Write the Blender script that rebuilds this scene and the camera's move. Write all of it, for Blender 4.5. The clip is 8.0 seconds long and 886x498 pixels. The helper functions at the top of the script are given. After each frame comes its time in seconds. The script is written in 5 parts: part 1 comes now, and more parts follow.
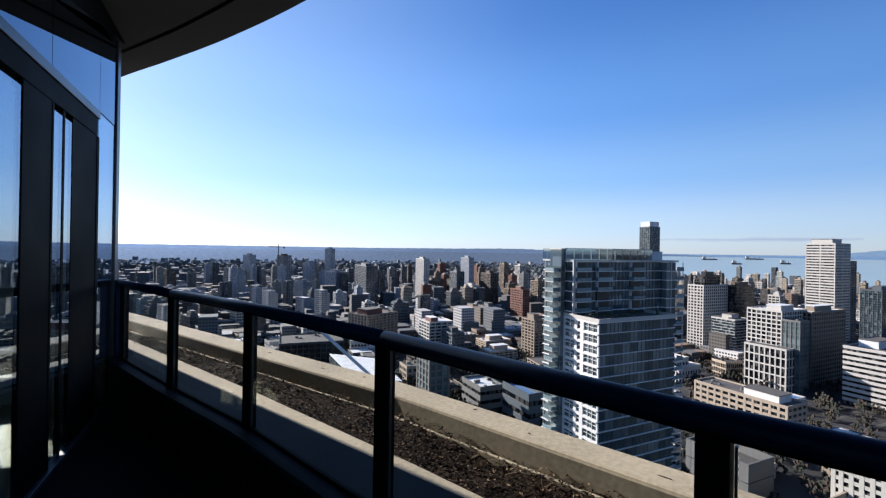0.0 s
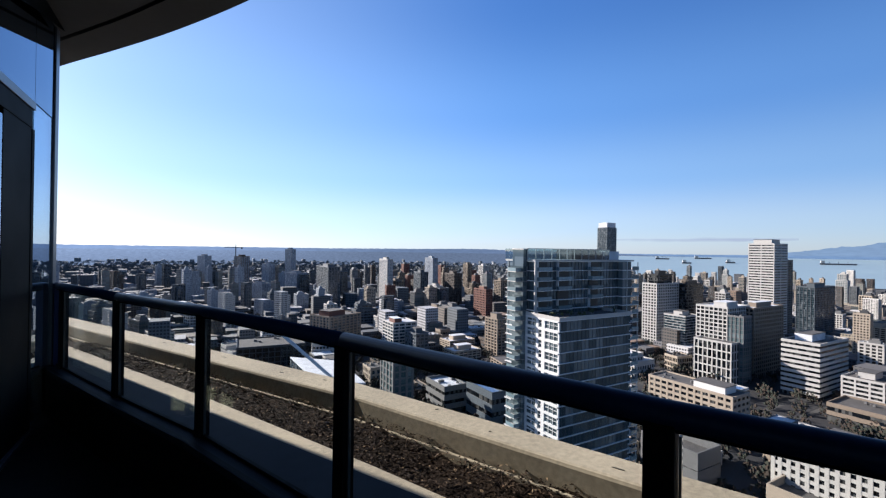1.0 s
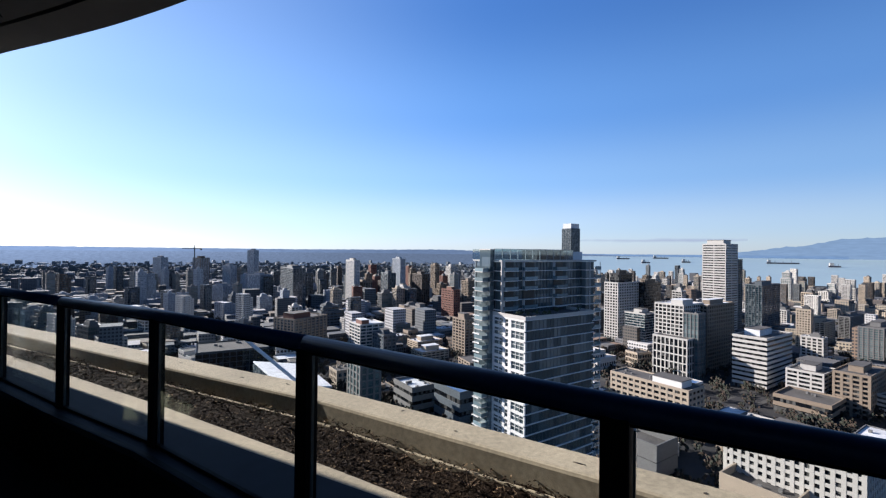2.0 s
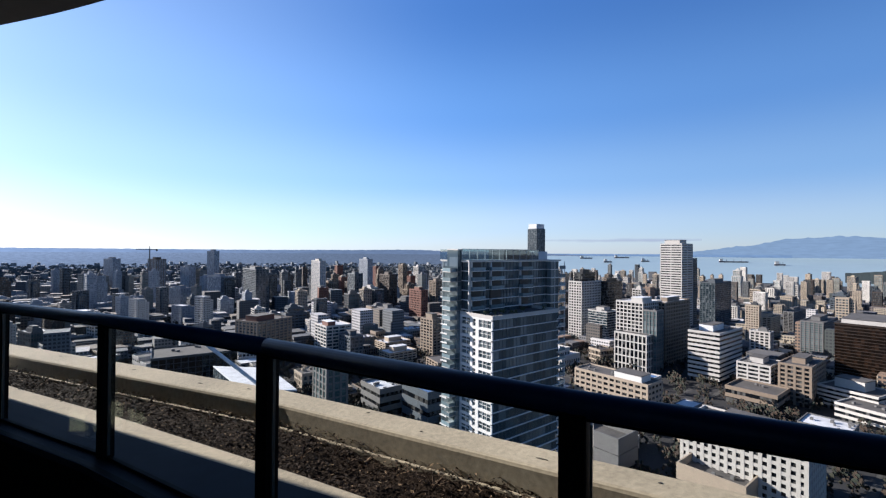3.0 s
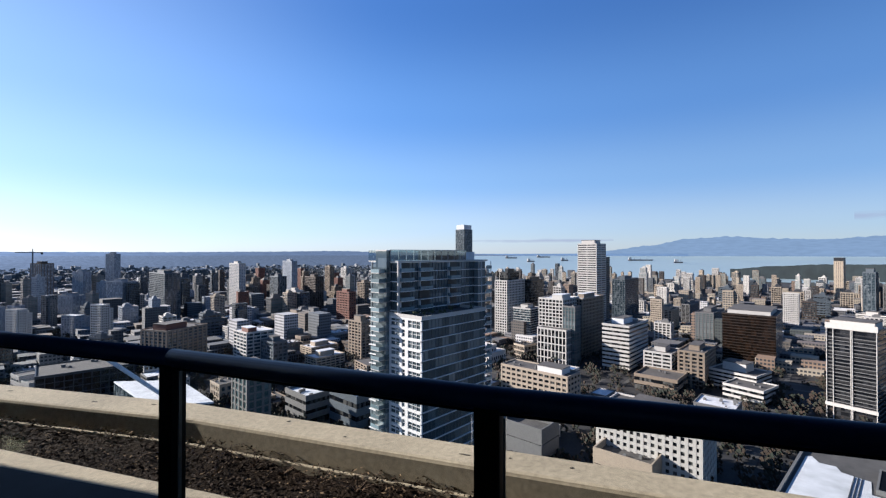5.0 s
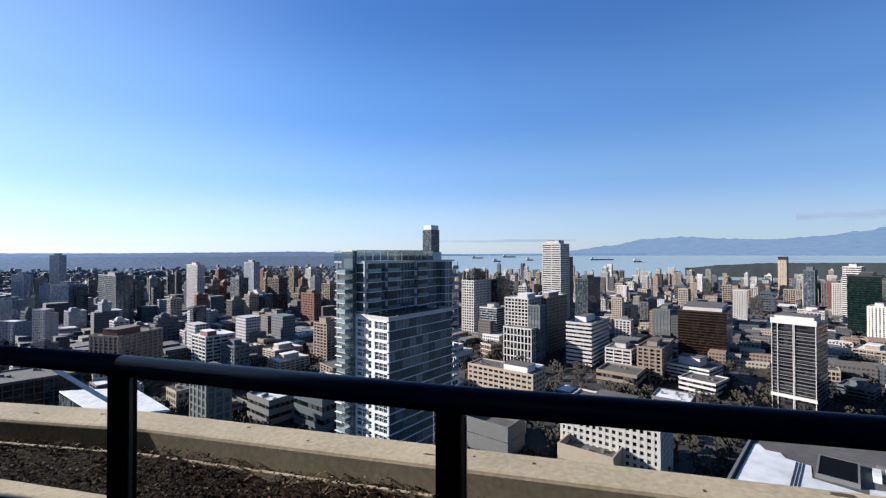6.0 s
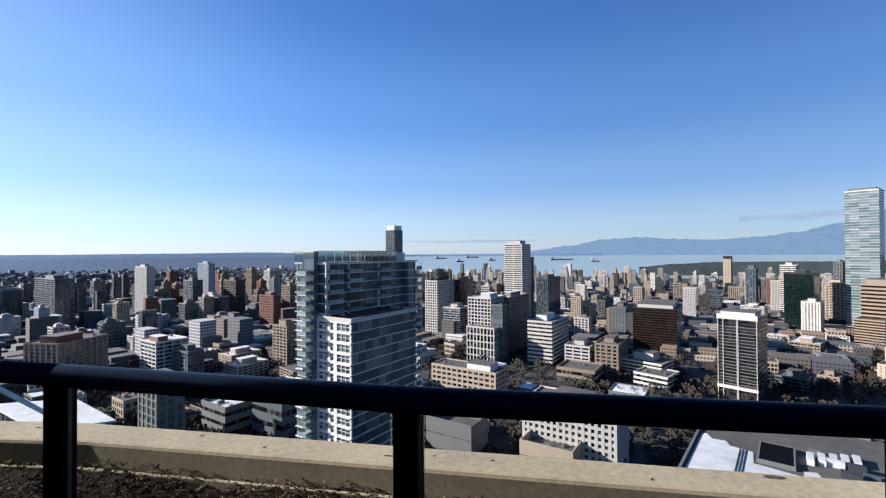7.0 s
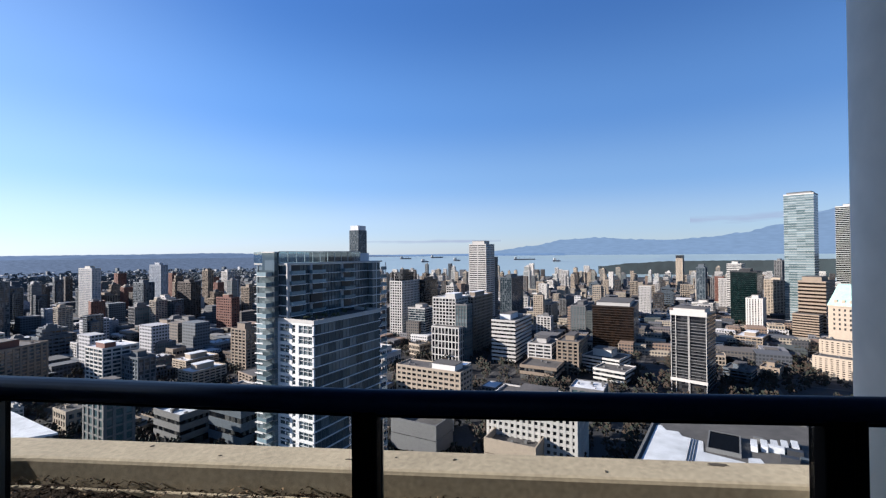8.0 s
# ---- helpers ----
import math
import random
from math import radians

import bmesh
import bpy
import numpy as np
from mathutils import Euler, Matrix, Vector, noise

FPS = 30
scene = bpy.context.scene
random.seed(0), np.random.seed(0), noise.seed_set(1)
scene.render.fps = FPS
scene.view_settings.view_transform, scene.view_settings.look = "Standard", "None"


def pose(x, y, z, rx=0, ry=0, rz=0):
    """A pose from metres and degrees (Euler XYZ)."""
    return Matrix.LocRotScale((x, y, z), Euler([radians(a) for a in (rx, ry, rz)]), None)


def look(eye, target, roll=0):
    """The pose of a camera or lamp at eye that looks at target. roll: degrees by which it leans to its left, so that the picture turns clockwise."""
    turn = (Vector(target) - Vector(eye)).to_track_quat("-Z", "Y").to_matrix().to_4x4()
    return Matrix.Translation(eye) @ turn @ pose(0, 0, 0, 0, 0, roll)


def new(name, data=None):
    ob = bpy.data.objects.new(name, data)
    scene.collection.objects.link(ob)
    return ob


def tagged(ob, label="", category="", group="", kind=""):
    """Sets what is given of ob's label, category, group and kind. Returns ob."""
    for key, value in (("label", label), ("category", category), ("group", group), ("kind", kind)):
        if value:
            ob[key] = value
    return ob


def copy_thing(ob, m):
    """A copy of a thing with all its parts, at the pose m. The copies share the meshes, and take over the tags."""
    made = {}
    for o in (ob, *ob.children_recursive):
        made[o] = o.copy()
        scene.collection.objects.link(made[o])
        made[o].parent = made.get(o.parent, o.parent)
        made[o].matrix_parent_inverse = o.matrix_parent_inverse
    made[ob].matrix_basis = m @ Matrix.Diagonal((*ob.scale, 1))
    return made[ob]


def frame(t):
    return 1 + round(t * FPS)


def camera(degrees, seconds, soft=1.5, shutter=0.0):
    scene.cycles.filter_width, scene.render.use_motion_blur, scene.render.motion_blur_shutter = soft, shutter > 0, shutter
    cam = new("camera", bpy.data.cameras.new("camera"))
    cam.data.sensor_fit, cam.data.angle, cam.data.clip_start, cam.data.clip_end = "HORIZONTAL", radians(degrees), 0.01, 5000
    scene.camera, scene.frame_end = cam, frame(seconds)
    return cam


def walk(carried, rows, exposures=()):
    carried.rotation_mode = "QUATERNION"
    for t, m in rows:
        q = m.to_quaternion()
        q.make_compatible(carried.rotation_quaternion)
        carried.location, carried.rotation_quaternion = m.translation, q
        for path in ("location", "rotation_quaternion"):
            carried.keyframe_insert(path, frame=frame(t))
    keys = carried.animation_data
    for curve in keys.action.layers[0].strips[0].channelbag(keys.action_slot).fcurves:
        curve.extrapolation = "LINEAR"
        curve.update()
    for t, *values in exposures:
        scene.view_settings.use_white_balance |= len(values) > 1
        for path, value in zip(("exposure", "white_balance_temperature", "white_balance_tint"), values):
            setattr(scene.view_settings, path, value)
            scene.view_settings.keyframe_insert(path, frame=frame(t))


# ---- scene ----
cam = camera(91.0, 8.0, soft=1.25)
EYE, EXPOSURE = 1.39, 1.43
ROWS = [
    (0.0, 0.0, 0.0, 0.0, 0.0, 0.118, -0.914),
    (0.5, 0.0063, -0.0013, 0.0003, -2.446, 0.171, -0.894),
    (1.0, 0.0132, -0.0018, 0.0004, -4.751, 0.233, -0.803),
    (1.5, 0.0193, -0.0025, 0.0006, -6.907, 0.318, -0.733),
    (3.0, 0.0361, -0.0120, 0.0032, -13.269, 0.439, -0.478),
    (3.5, 0.0426, -0.0152, 0.0038, -15.525, 0.488, -0.384),
    (4.0, 0.0483, -0.0202, 0.0048, -17.989, 0.505, -0.283),
    (4.5, 0.0533, -0.0261, 0.0065, -20.406, 0.546, -0.158),
    (6.0, 0.0669, -0.0451, 0.0098, -26.933, 0.612, 0.12),
    (6.5, 0.0707, -0.0545, 0.0117, -29.365, 0.625, 0.20),
    (7.0, 0.0745, -0.0636, 0.0135, -31.746, 0.649, 0.305),
    (7.5, 0.0775, -0.0720, 0.0160, -34.106, 0.656, 0.40),
    (8.0, 0.0810, -0.0804, 0.0195, -36.380, 0.645, 0.46),
]
walk(cam, [(t, pose(x, y, EYE + z, 90 + pitch, roll, yaw)) for t, x, y, z, yaw, pitch, roll in ROWS],
     exposures=((0.0, EXPOSURE, 5500, 13), (8.0, EXPOSURE, 5500, 13)))

# ---- sky and sun ----
SUN_AZ, SUN_EL = -52.2, 21.0          # degrees: azimuth from straight ahead, to the right; height
world = bpy.data.worlds.new("sky")
scene.world = world
world.use_nodes = True
sky = world.node_tree.nodes.new("ShaderNodeTexSky")
sky.sky_type = "NISHITA"
sky.sun_disc = False
sky.sun_elevation = radians(SUN_EL)
sky.sun_rotation = radians(SUN_AZ)
sky.altitude = 100
sky.air_density, sky.dust_density, sky.ozone_density = 0.85, 0.5, 3.4
# thin winter haze evens the clear sky out: pale at the horizon, deep blue overhead
wn, wl = world.node_tree.nodes, world.node_tree.links
w_co, w_up, w_ramp, w_mix = (wn.new(k) for k in ("ShaderNodeTexCoord", "ShaderNodeSeparateXYZ", "ShaderNodeValToRGB", "ShaderNodeMix"))
wl.new(w_co.outputs["Generated"], w_up.inputs[0])
wl.new(w_up.outputs[2], w_ramp.inputs[0])
w_ramp.color_ramp.interpolation = "EASE"
for k, (at, c) in enumerate(((0.0, (0.9, 0.92, 0.88)), (0.06, (0.78, 0.88, 0.94)), (0.16, (0.42, 0.66, 0.95)), (0.3, (0.21, 0.45, 0.88)), (0.5, (0.09, 0.25, 0.64)), (0.72, (0.08, 0.16, 0.34)), (1.0, (0.08, 0.12, 0.2)))):
    e = w_ramp.color_ramp.elements[k] if k < 2 else w_ramp.color_ramp.elements.new(at)
    e.position, e.color = at, (*c, 1)
w_gain = wn.new("ShaderNodeVectorMath")
w_gain.operation = "SCALE"
w_dot, w_sun = wn.new("ShaderNodeVectorMath"), wn.new("ShaderNodeMapRange")
w_dot.operation, w_dot.inputs[1].default_value = "DOT_PRODUCT", (math.sin(radians(SUN_AZ)), math.cos(radians(SUN_AZ)), 0.0)
wl.new(w_co.outputs["Generated"], w_dot.inputs[0])
wl.new(w_dot.outputs["Value"], w_sun.inputs[0])
w_sun.interpolation_type = "SMOOTHSTEP"
w_sun.inputs[1].default_value, w_sun.inputs[2].default_value = -1.0, 1.0
w_sun.inputs[3].default_value, w_sun.inputs[4].default_value = 3.7, 7.8      # brighter towards the low sun
wl.new(w_sun.outputs[0], w_gain.inputs["Scale"])
w_pale, w_near = wn.new("ShaderNodeMix"), wn.new("ShaderNodeMapRange")
w_near.interpolation_type = "SMOOTHSTEP"
w_near.inputs[1].default_value, w_near.inputs[2].default_value, w_near.inputs[4].default_value = 0.3, 1.0, 0.4
wl.new(w_dot.outputs["Value"], w_near.inputs[0])
w_pale.data_type, w_pale.inputs[7].default_value = "RGBA", (0.74, 0.89, 0.96, 1)
wl.new(w_near.outputs[0], w_pale.inputs[0])
wl.new(w_ramp.outputs[0], w_pale.inputs[6])
wl.new(w_pale.outputs[2], w_gain.inputs[0])
w_mix.data_type, w_mix.inputs[0].default_value = "RGBA", 0.6
wl.new(sky.outputs[0], w_mix.inputs[6])
wl.new(w_gain.outputs[0], w_mix.inputs[7])
wl.new(w_mix.outputs[2], wn["Background"].inputs[0])
world.node_tree.nodes["Background"].inputs[1].default_value = 0.0535
sun = new("sun", bpy.data.lights.new("sun", "SUN"))
sun.data.energy, sun.data.angle, sun.data.color = 5.0, radians(0.5), (1.0, 0.84, 0.65)
sa, se = radians(SUN_AZ), radians(SUN_EL)
sun.matrix_world = look((0, 0, 60), (-math.sin(sa) * math.cos(se) * 50, -math.cos(sa) * math.cos(se) * 50, 60 - math.sin(se) * 50))

GROUND = EYE - 100.0


# ---- materials ----
def material(name, colour, rough=0.7, metal=0.0, spread=0.12, grain=8.0, stain=0.6, bump=0.15, spec=0.5, each=0.0):
    """Procedural surface: colour varied at two scales, with fine relief; each: how far alike pieces differ."""
    m = bpy.data.materials.new(name)
    m.use_nodes = True
    n, l = m.node_tree.nodes, m.node_tree.links
    b = n["Principled BSDF"]
    b.inputs["Metallic"].default_value = metal
    b.inputs["Specular IOR Level"].default_value = spec
    co = n.new("ShaderNodeTexCoord")
    fine, broad = n.new("ShaderNodeTexNoise"), n.new("ShaderNodeTexNoise")
    fine.inputs["Scale"].default_value, fine.inputs["Detail"].default_value = grain, 6
    broad.inputs["Scale"].default_value, broad.inputs["Detail"].default_value = stain, 4
    for x in (fine, broad):
        l.new(co.outputs["Object"], x.inputs["Vector"])
    add = n.new("ShaderNodeMath")
    add.operation = "ADD"
    l.new(fine.outputs["Fac"], add.inputs[0])
    l.new(broad.outputs["Fac"], add.inputs[1])
    ramp = n.new("ShaderNodeMapRange")
    ramp.inputs[1].default_value, ramp.inputs[2].default_value = 0.65, 1.35
    ramp.inputs[3].default_value, ramp.inputs[4].default_value = 1 - spread, 1 + spread
    l.new(add.outputs[0], ramp.inputs[0])
    mul = n.new("ShaderNodeVectorMath")
    mul.operation = "SCALE"
    mul.inputs[0].default_value = colour
    last = ramp.outputs[0]
    if each:
        info, span, tm = n.new("ShaderNodeObjectInfo"), n.new("ShaderNodeMapRange"), n.new("ShaderNodeMath")
        span.inputs[3].default_value, span.inputs[4].default_value = 1 - each, 1 + each
        tm.operation = "MULTIPLY"
        l.new(info.outputs["Random"], span.inputs[0])
        l.new(span.outputs[0], tm.inputs[0])
        l.new(last, tm.inputs[1])
        last = tm.outputs[0]
    l.new(last, mul.inputs["Scale"])
    l.new(mul.outputs[0], b.inputs["Base Color"])
    rr = n.new("ShaderNodeMapRange")
    rr.inputs[3].default_value, rr.inputs[4].default_value = max(rough - 0.12, 0.02), min(rough + 0.12, 1)
    l.new(broad.outputs["Fac"], rr.inputs[0])
    l.new(rr.outputs[0], b.inputs["Roughness"])
    if bump:
        bp = n.new("ShaderNodeBump")
        bp.inputs["Strength"].default_value, bp.inputs["Distance"].default_value = bump, 0.02
        l.new(fine.outputs["Fac"], bp.inputs["Height"])
        l.new(bp.outputs[0], b.inputs["Normal"])
    return m


def facade_glass(name, dark, light, cell=(1.6, 1.6, 3.1), rough=0.08, lit=0.3, spec=0.8, coat=0.0):
    """Window glass seen from far: each pane has its own tone (blinds, curtains, dark rooms)."""
    m = bpy.data.materials.new(name)
    m.use_nodes = True
    n, l = m.node_tree.nodes, m.node_tree.links
    b = n["Principled BSDF"]
    co = n.new("ShaderNodeTexCoord")
    dv, fl = n.new("ShaderNodeVectorMath"), n.new("ShaderNodeVectorMath")
    dv.operation, fl.operation = "DIVIDE", "FLOOR"
    dv.inputs[1].default_value = cell
    l.new(co.outputs["Object"], dv.inputs[0])
    l.new(dv.outputs[0], fl.inputs[0])
    info, ad = n.new("ShaderNodeObjectInfo"), n.new("ShaderNodeVectorMath")
    ad.operation = "ADD"
    l.new(fl.outputs[0], ad.inputs[0])
    l.new(info.outputs["Random"], ad.inputs[1])
    wn = n.new("ShaderNodeTexWhiteNoise")
    l.new(ad.outputs[0], wn.inputs["Vector"])
    cr = n.new("ShaderNodeValToRGB")
    cr.color_ramp.elements[0].color, cr.color_ramp.elements[0].position = (*dark, 1), 1 - lit - 0.25
    cr.color_ramp.elements[1].color, cr.color_ramp.elements[1].position = (*light, 1), 1.0
    l.new(wn.outputs["Value"], cr.inputs[0])
    l.new(cr.outputs[0], b.inputs["Base Color"])
    b.inputs["Roughness"].default_value = rough
    b.inputs["Metallic"].default_value = coat
    b.inputs["Specular IOR Level"].default_value = spec
    return m


def clear_glass(name, tint=(1, 1, 1), gloss=0.01, least=0.04, power=5.0, mirror=(1, 1, 1)):
    """Thin pane: lets light straight through, and mirrors more at a slant."""
    m = bpy.data.materials.new(name)
    m.use_nodes = True
    n, l = m.node_tree.nodes, m.node_tree.links
    n.remove(n["Principled BSDF"])
    tr, gl, mx, lw = (n.new(k) for k in ("ShaderNodeBsdfTransparent", "ShaderNodeBsdfGlossy", "ShaderNodeMixShader", "ShaderNodeLayerWeight"))
    tr.inputs[0].default_value = (*tint, 1)
    gl.inputs["Roughness"].default_value = gloss
    gl.inputs[0].default_value = (*mirror, 1)
    pw, mr = n.new("ShaderNodeMath"), n.new("ShaderNodeMapRange")
    pw.operation = "POWER"
    pw.inputs[1].default_value = power
    mr.inputs[3].default_value, mr.inputs[4].default_value = least, 1.0
    l.new(lw.outputs["Facing"], pw.inputs[0])
    l.new(pw.outputs[0], mr.inputs[0])
    l.new(mr.outputs[0], mx.inputs[0])
    l.new(tr.outputs[0], mx.inputs[1])
    l.new(gl.outputs[0], mx.inputs[2])
    l.new(mx.outputs[0], n["Material Output"].inputs[0])
    return m


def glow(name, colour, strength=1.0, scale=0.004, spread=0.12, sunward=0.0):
    """Glowing backdrop behind the place: haze put into the colour of far land, slightly uneven; sunward: how much
    brighter the air is towards the low sun.
    """
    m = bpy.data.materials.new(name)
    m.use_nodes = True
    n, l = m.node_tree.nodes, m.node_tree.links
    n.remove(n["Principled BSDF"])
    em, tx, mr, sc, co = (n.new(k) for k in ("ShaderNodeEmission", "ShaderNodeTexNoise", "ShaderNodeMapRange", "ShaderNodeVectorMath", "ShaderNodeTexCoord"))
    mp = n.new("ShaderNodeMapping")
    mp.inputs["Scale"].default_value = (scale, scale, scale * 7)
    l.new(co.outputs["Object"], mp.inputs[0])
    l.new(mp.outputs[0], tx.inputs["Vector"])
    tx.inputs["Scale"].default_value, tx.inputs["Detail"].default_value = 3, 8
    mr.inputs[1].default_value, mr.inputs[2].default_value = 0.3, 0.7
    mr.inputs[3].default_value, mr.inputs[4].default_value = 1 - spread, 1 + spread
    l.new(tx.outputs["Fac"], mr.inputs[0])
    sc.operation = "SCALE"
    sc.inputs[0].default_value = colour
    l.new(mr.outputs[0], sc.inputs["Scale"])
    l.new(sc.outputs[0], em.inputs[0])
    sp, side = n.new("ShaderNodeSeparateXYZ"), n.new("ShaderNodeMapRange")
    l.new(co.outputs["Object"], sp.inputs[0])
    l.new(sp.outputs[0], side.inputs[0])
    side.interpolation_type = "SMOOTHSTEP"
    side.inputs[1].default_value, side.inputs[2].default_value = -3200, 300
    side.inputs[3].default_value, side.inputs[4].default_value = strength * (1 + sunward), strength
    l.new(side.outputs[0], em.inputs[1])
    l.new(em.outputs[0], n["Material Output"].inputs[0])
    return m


# dark rail; the sky's blue sheen on it is put into the base colour
M_RAIL = material("dark_metal_with_blue_sheen", (0.009, 0.017, 0.05), 0.4, 0.0, 0.15, 60, 3, 0.02, 0.14)
# near-black navy: shade on the kerb's inner part, put into a colour
M_KERB_SHADE = material("dark_navy_kerb_shade", (0.006, 0.008, 0.013), 0.7, 0.0, 0.35, 14, 1.5, 0.05, 0.15)
M_FRAME = material("black_coated_aluminium", (0.003, 0.003, 0.0035), 0.6, 0.0, 0.15, 50, 2, 0.03, 0.05)
M_CONC = material("weathered_concrete", (0.34, 0.2924, 0.2108), 0.9, 0.0, 0.3, 40, 1.3, 0.025, 0.25)
M_SOIL = material("dark_planter_soil", (0.014, 0.009, 0.0055), 0.97, 0.0, 0.6, 60, 7, 1.0, 0.05)
M_DRY = material("dry_brown_leaves", (0.1768, 0.1156, 0.068), 0.8, 0.0, 0.3, 30, 4, 0.1, 0.3, 0.5)
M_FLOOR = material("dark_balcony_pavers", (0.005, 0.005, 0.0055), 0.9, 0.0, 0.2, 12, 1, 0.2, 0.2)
M_SOFFIT = material("grey_brown_soffit_panel", (0.051, 0.0476, 0.0408), 0.7, 0.0, 0.1, 10, 0.8, 0.05)
M_WHITE = material("white_painted_concrete", (0.544, 0.5372, 0.5168), 0.7, 0.0, 0.05, 6, 0.7, 0.08)
M_COLUMN = material("pale_weathered_column_paint", (0.66, 0.62, 0.54), 0.7, 0.0, 0.14, 6, 1.3, 0.08)
M_PALE = material("pale_stone_tile", (0.44, 0.42, 0.24), 0.5, 0.0, 0.1, 6, 1, 0.03)
M_TRIM = material("grey_metal_trim", (0.1088, 0.1156, 0.1292), 0.35, 0.6, 0.1, 30, 2, 0.02)
M_EDGE = material("grey_edge_highlight", (0.03, 0.036, 0.036), 0.4, 0, 0.1, 20, 2, 0.0)
M_STAIN = material("dark_damp_stain", (0.0476, 0.0374, 0.0272), 0.8, 0, 0.4, 40, 6, 0.1)
M_GLASS = clear_glass("clear_railing_glass", (0.96, 0.975, 0.97), 0.01, 0.012, 5.0)
M_WINDOW = clear_glass("coated_window_glass", (0.75, 0.8, 0.76), 0.01, 0.08, 2.2, (0.7, 0.82, 1.0))
M_SPANDREL = clear_glass("blue_grey_spandrel_glass", (0.02, 0.03, 0.05), 0.015, 0.06, 2.8, (0.58, 0.72, 0.92))


# ---- builders ----
def part(name, bm, mat, parent=None, label=""):
    """Links a bmesh as one mesh object, under parent if there is one."""
    me = bpy.data.meshes.new(name)
    bm.to_mesh(me)
    bm.free()
    return shared(name, me, mat, parent, label)


def shared(name, me, mat, parent=None, label="", m=None):
    if mat and not me.materials:
        me.materials.append(mat)
    ob = new(name, me)
    if parent:
        ob.parent = parent
    if m is not None:
        ob.matrix_basis = m
    return tagged(ob, label)


def box(bm, x0, y0, z0, x1, y1, z1, bev=0.0):
    m = Matrix.Translation(((x0 + x1) / 2, (y0 + y1) / 2, (z0 + z1) / 2)) @ Matrix.Diagonal((abs(x1 - x0), abs(y1 - y0), abs(z1 - z0), 1))
    r = bmesh.ops.create_cube(bm, size=1, matrix=m)
    if bev:
        es = {e for v in r["verts"] for e in v.link_edges}
        bmesh.ops.bevel(bm, geom=list(es), offset=bev, segments=2, affect="EDGES", profile=0.5)
    return bm


def boxes(*rows):
    bm = bmesh.new()
    for r in rows:
        box(bm, *r)
    return bm


def prism(pts, z0, z1, bev=0.0):
    """Upright prism over a plan outline."""
    bm = bmesh.new()
    vs = [bm.verts.new((x, y, z0)) for x, y in pts]
    f = bm.faces.new(vs)
    r = bmesh.ops.extrude_face_region(bm, geom=[f])
    for v in r["geom"]:
        if isinstance(v, bmesh.types.BMVert):
            v.co.z = z1
    bmesh.ops.recalc_face_normals(bm, faces=bm.faces)
    if bev:
        bmesh.ops.bevel(bm, geom=[e for e in bm.edges], offset=bev, segments=2, affect="EDGES", profile=0.5)
    return bm


def between(a, b, w, h, z0, bev=0.0):
    """Beam of width w and height h from plan point a to b."""
    bm = bmesh.new()
    d = Vector(b) - Vector(a)
    box(bm, 0, -w / 2, 0, d.length, w / 2, h, bev)
    bm.transform(Matrix.Translation((a[0], a[1], z0)) @ Matrix.Rotation(math.atan2(d.y, d.x), 4, "Z"))
    return bm


def thing(name, label, category, group="", kind="", m=None):
    ob = new(name)
    ob.empty_display_size = 0.2
    if m is not None:
        ob.matrix_basis = m
    return tagged(ob, label, category, group, kind)


def offset_line(pts, d):
    """The plan line pts, moved d to its right (mitred)."""
    out = []
    for i, p in enumerate(pts):
        a, b = Vector(pts[max(i - 1, 0)]), Vector(pts[min(i + 1, len(pts) - 1)])
        t = (b - a).normalized()
        out.append((p[0] + t.y * d, p[1] - t.x * d))
    return out


# ---- the balcony ----
CORNER = Vector((-3.0, 4.0))
ALONG, OUT = Vector((0.4226, -0.9063)), Vector((0.9063, 0.4226))


def wall_at(s, o=0.0):
    p = CORNER + ALONG * s + OUT * o
    return (p.x, p.y)


RAIL = [(-2.93, 3.94), (-2.79, 3.82), (-1.91, 3.09), (-1.07, 2.43), (-0.215, 1.65), (0.56, 0.89), (1.37, 0.195), (2.2, -0.52), (3.05, -1.25)]
PAR_OUT = [(-5.2, 6.65), (-0.32, 3.07), (2.62, 0.44)]
PAR_IN = [(-4.75, 6.01), (-0.28, 2.74), (2.35, 0.41)]
RAIL_TOP, CURB, SOIL, PARAPET = 1.081, 0.38, 0.335, 0.47
SOFFIT = 1.84 + EYE

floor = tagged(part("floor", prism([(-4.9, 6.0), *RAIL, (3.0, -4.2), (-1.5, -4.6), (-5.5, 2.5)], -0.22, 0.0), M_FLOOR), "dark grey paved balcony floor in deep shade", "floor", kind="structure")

# planter: kerb under the glass, soil bed and outer parapet
curb_out = [(-4.3, 5.43), (-3.13, 4.5), (-1.3, 3.05), (-0.12, 2.06), (1.95, 0.22), (2.6, -0.35)]
curb_in = [(x, y) for x, y in offset_line(RAIL, 0.06)]
curb = tagged(part("planter_kerb", prism([*curb_out, *reversed(curb_in), (-3.6, 4.6)], 0.0, CURB, 0.012), M_CONC), "pale weathered concrete planter kerb beneath the glass railing", "planter", kind="structure")
# black sheet added over the kerb's inner face in place of its shade
side_shade = tagged(part("kerb_side_shade", prism([*offset_line(RAIL, 0.062), *reversed(offset_line(RAIL, 0.085))], 0.0, CURB + 0.006), M_FRAME), "black sheet standing in for shade on the planter kerb", "trim", kind="structure")
# added sheet that darkens the kerb where shade falls
kerb_shade = tagged(part("kerb_shade_sheet", prism([(-3.12, 4.06), *offset_line(RAIL, 0.092)[1:7], (1.43, 0.74), (-3.24, 4.37)], CURB - 0.03, CURB + 0.005, 0.002), M_KERB_SHADE), "dark navy sheet standing in for shade on the kerb", "trim", kind="structure")
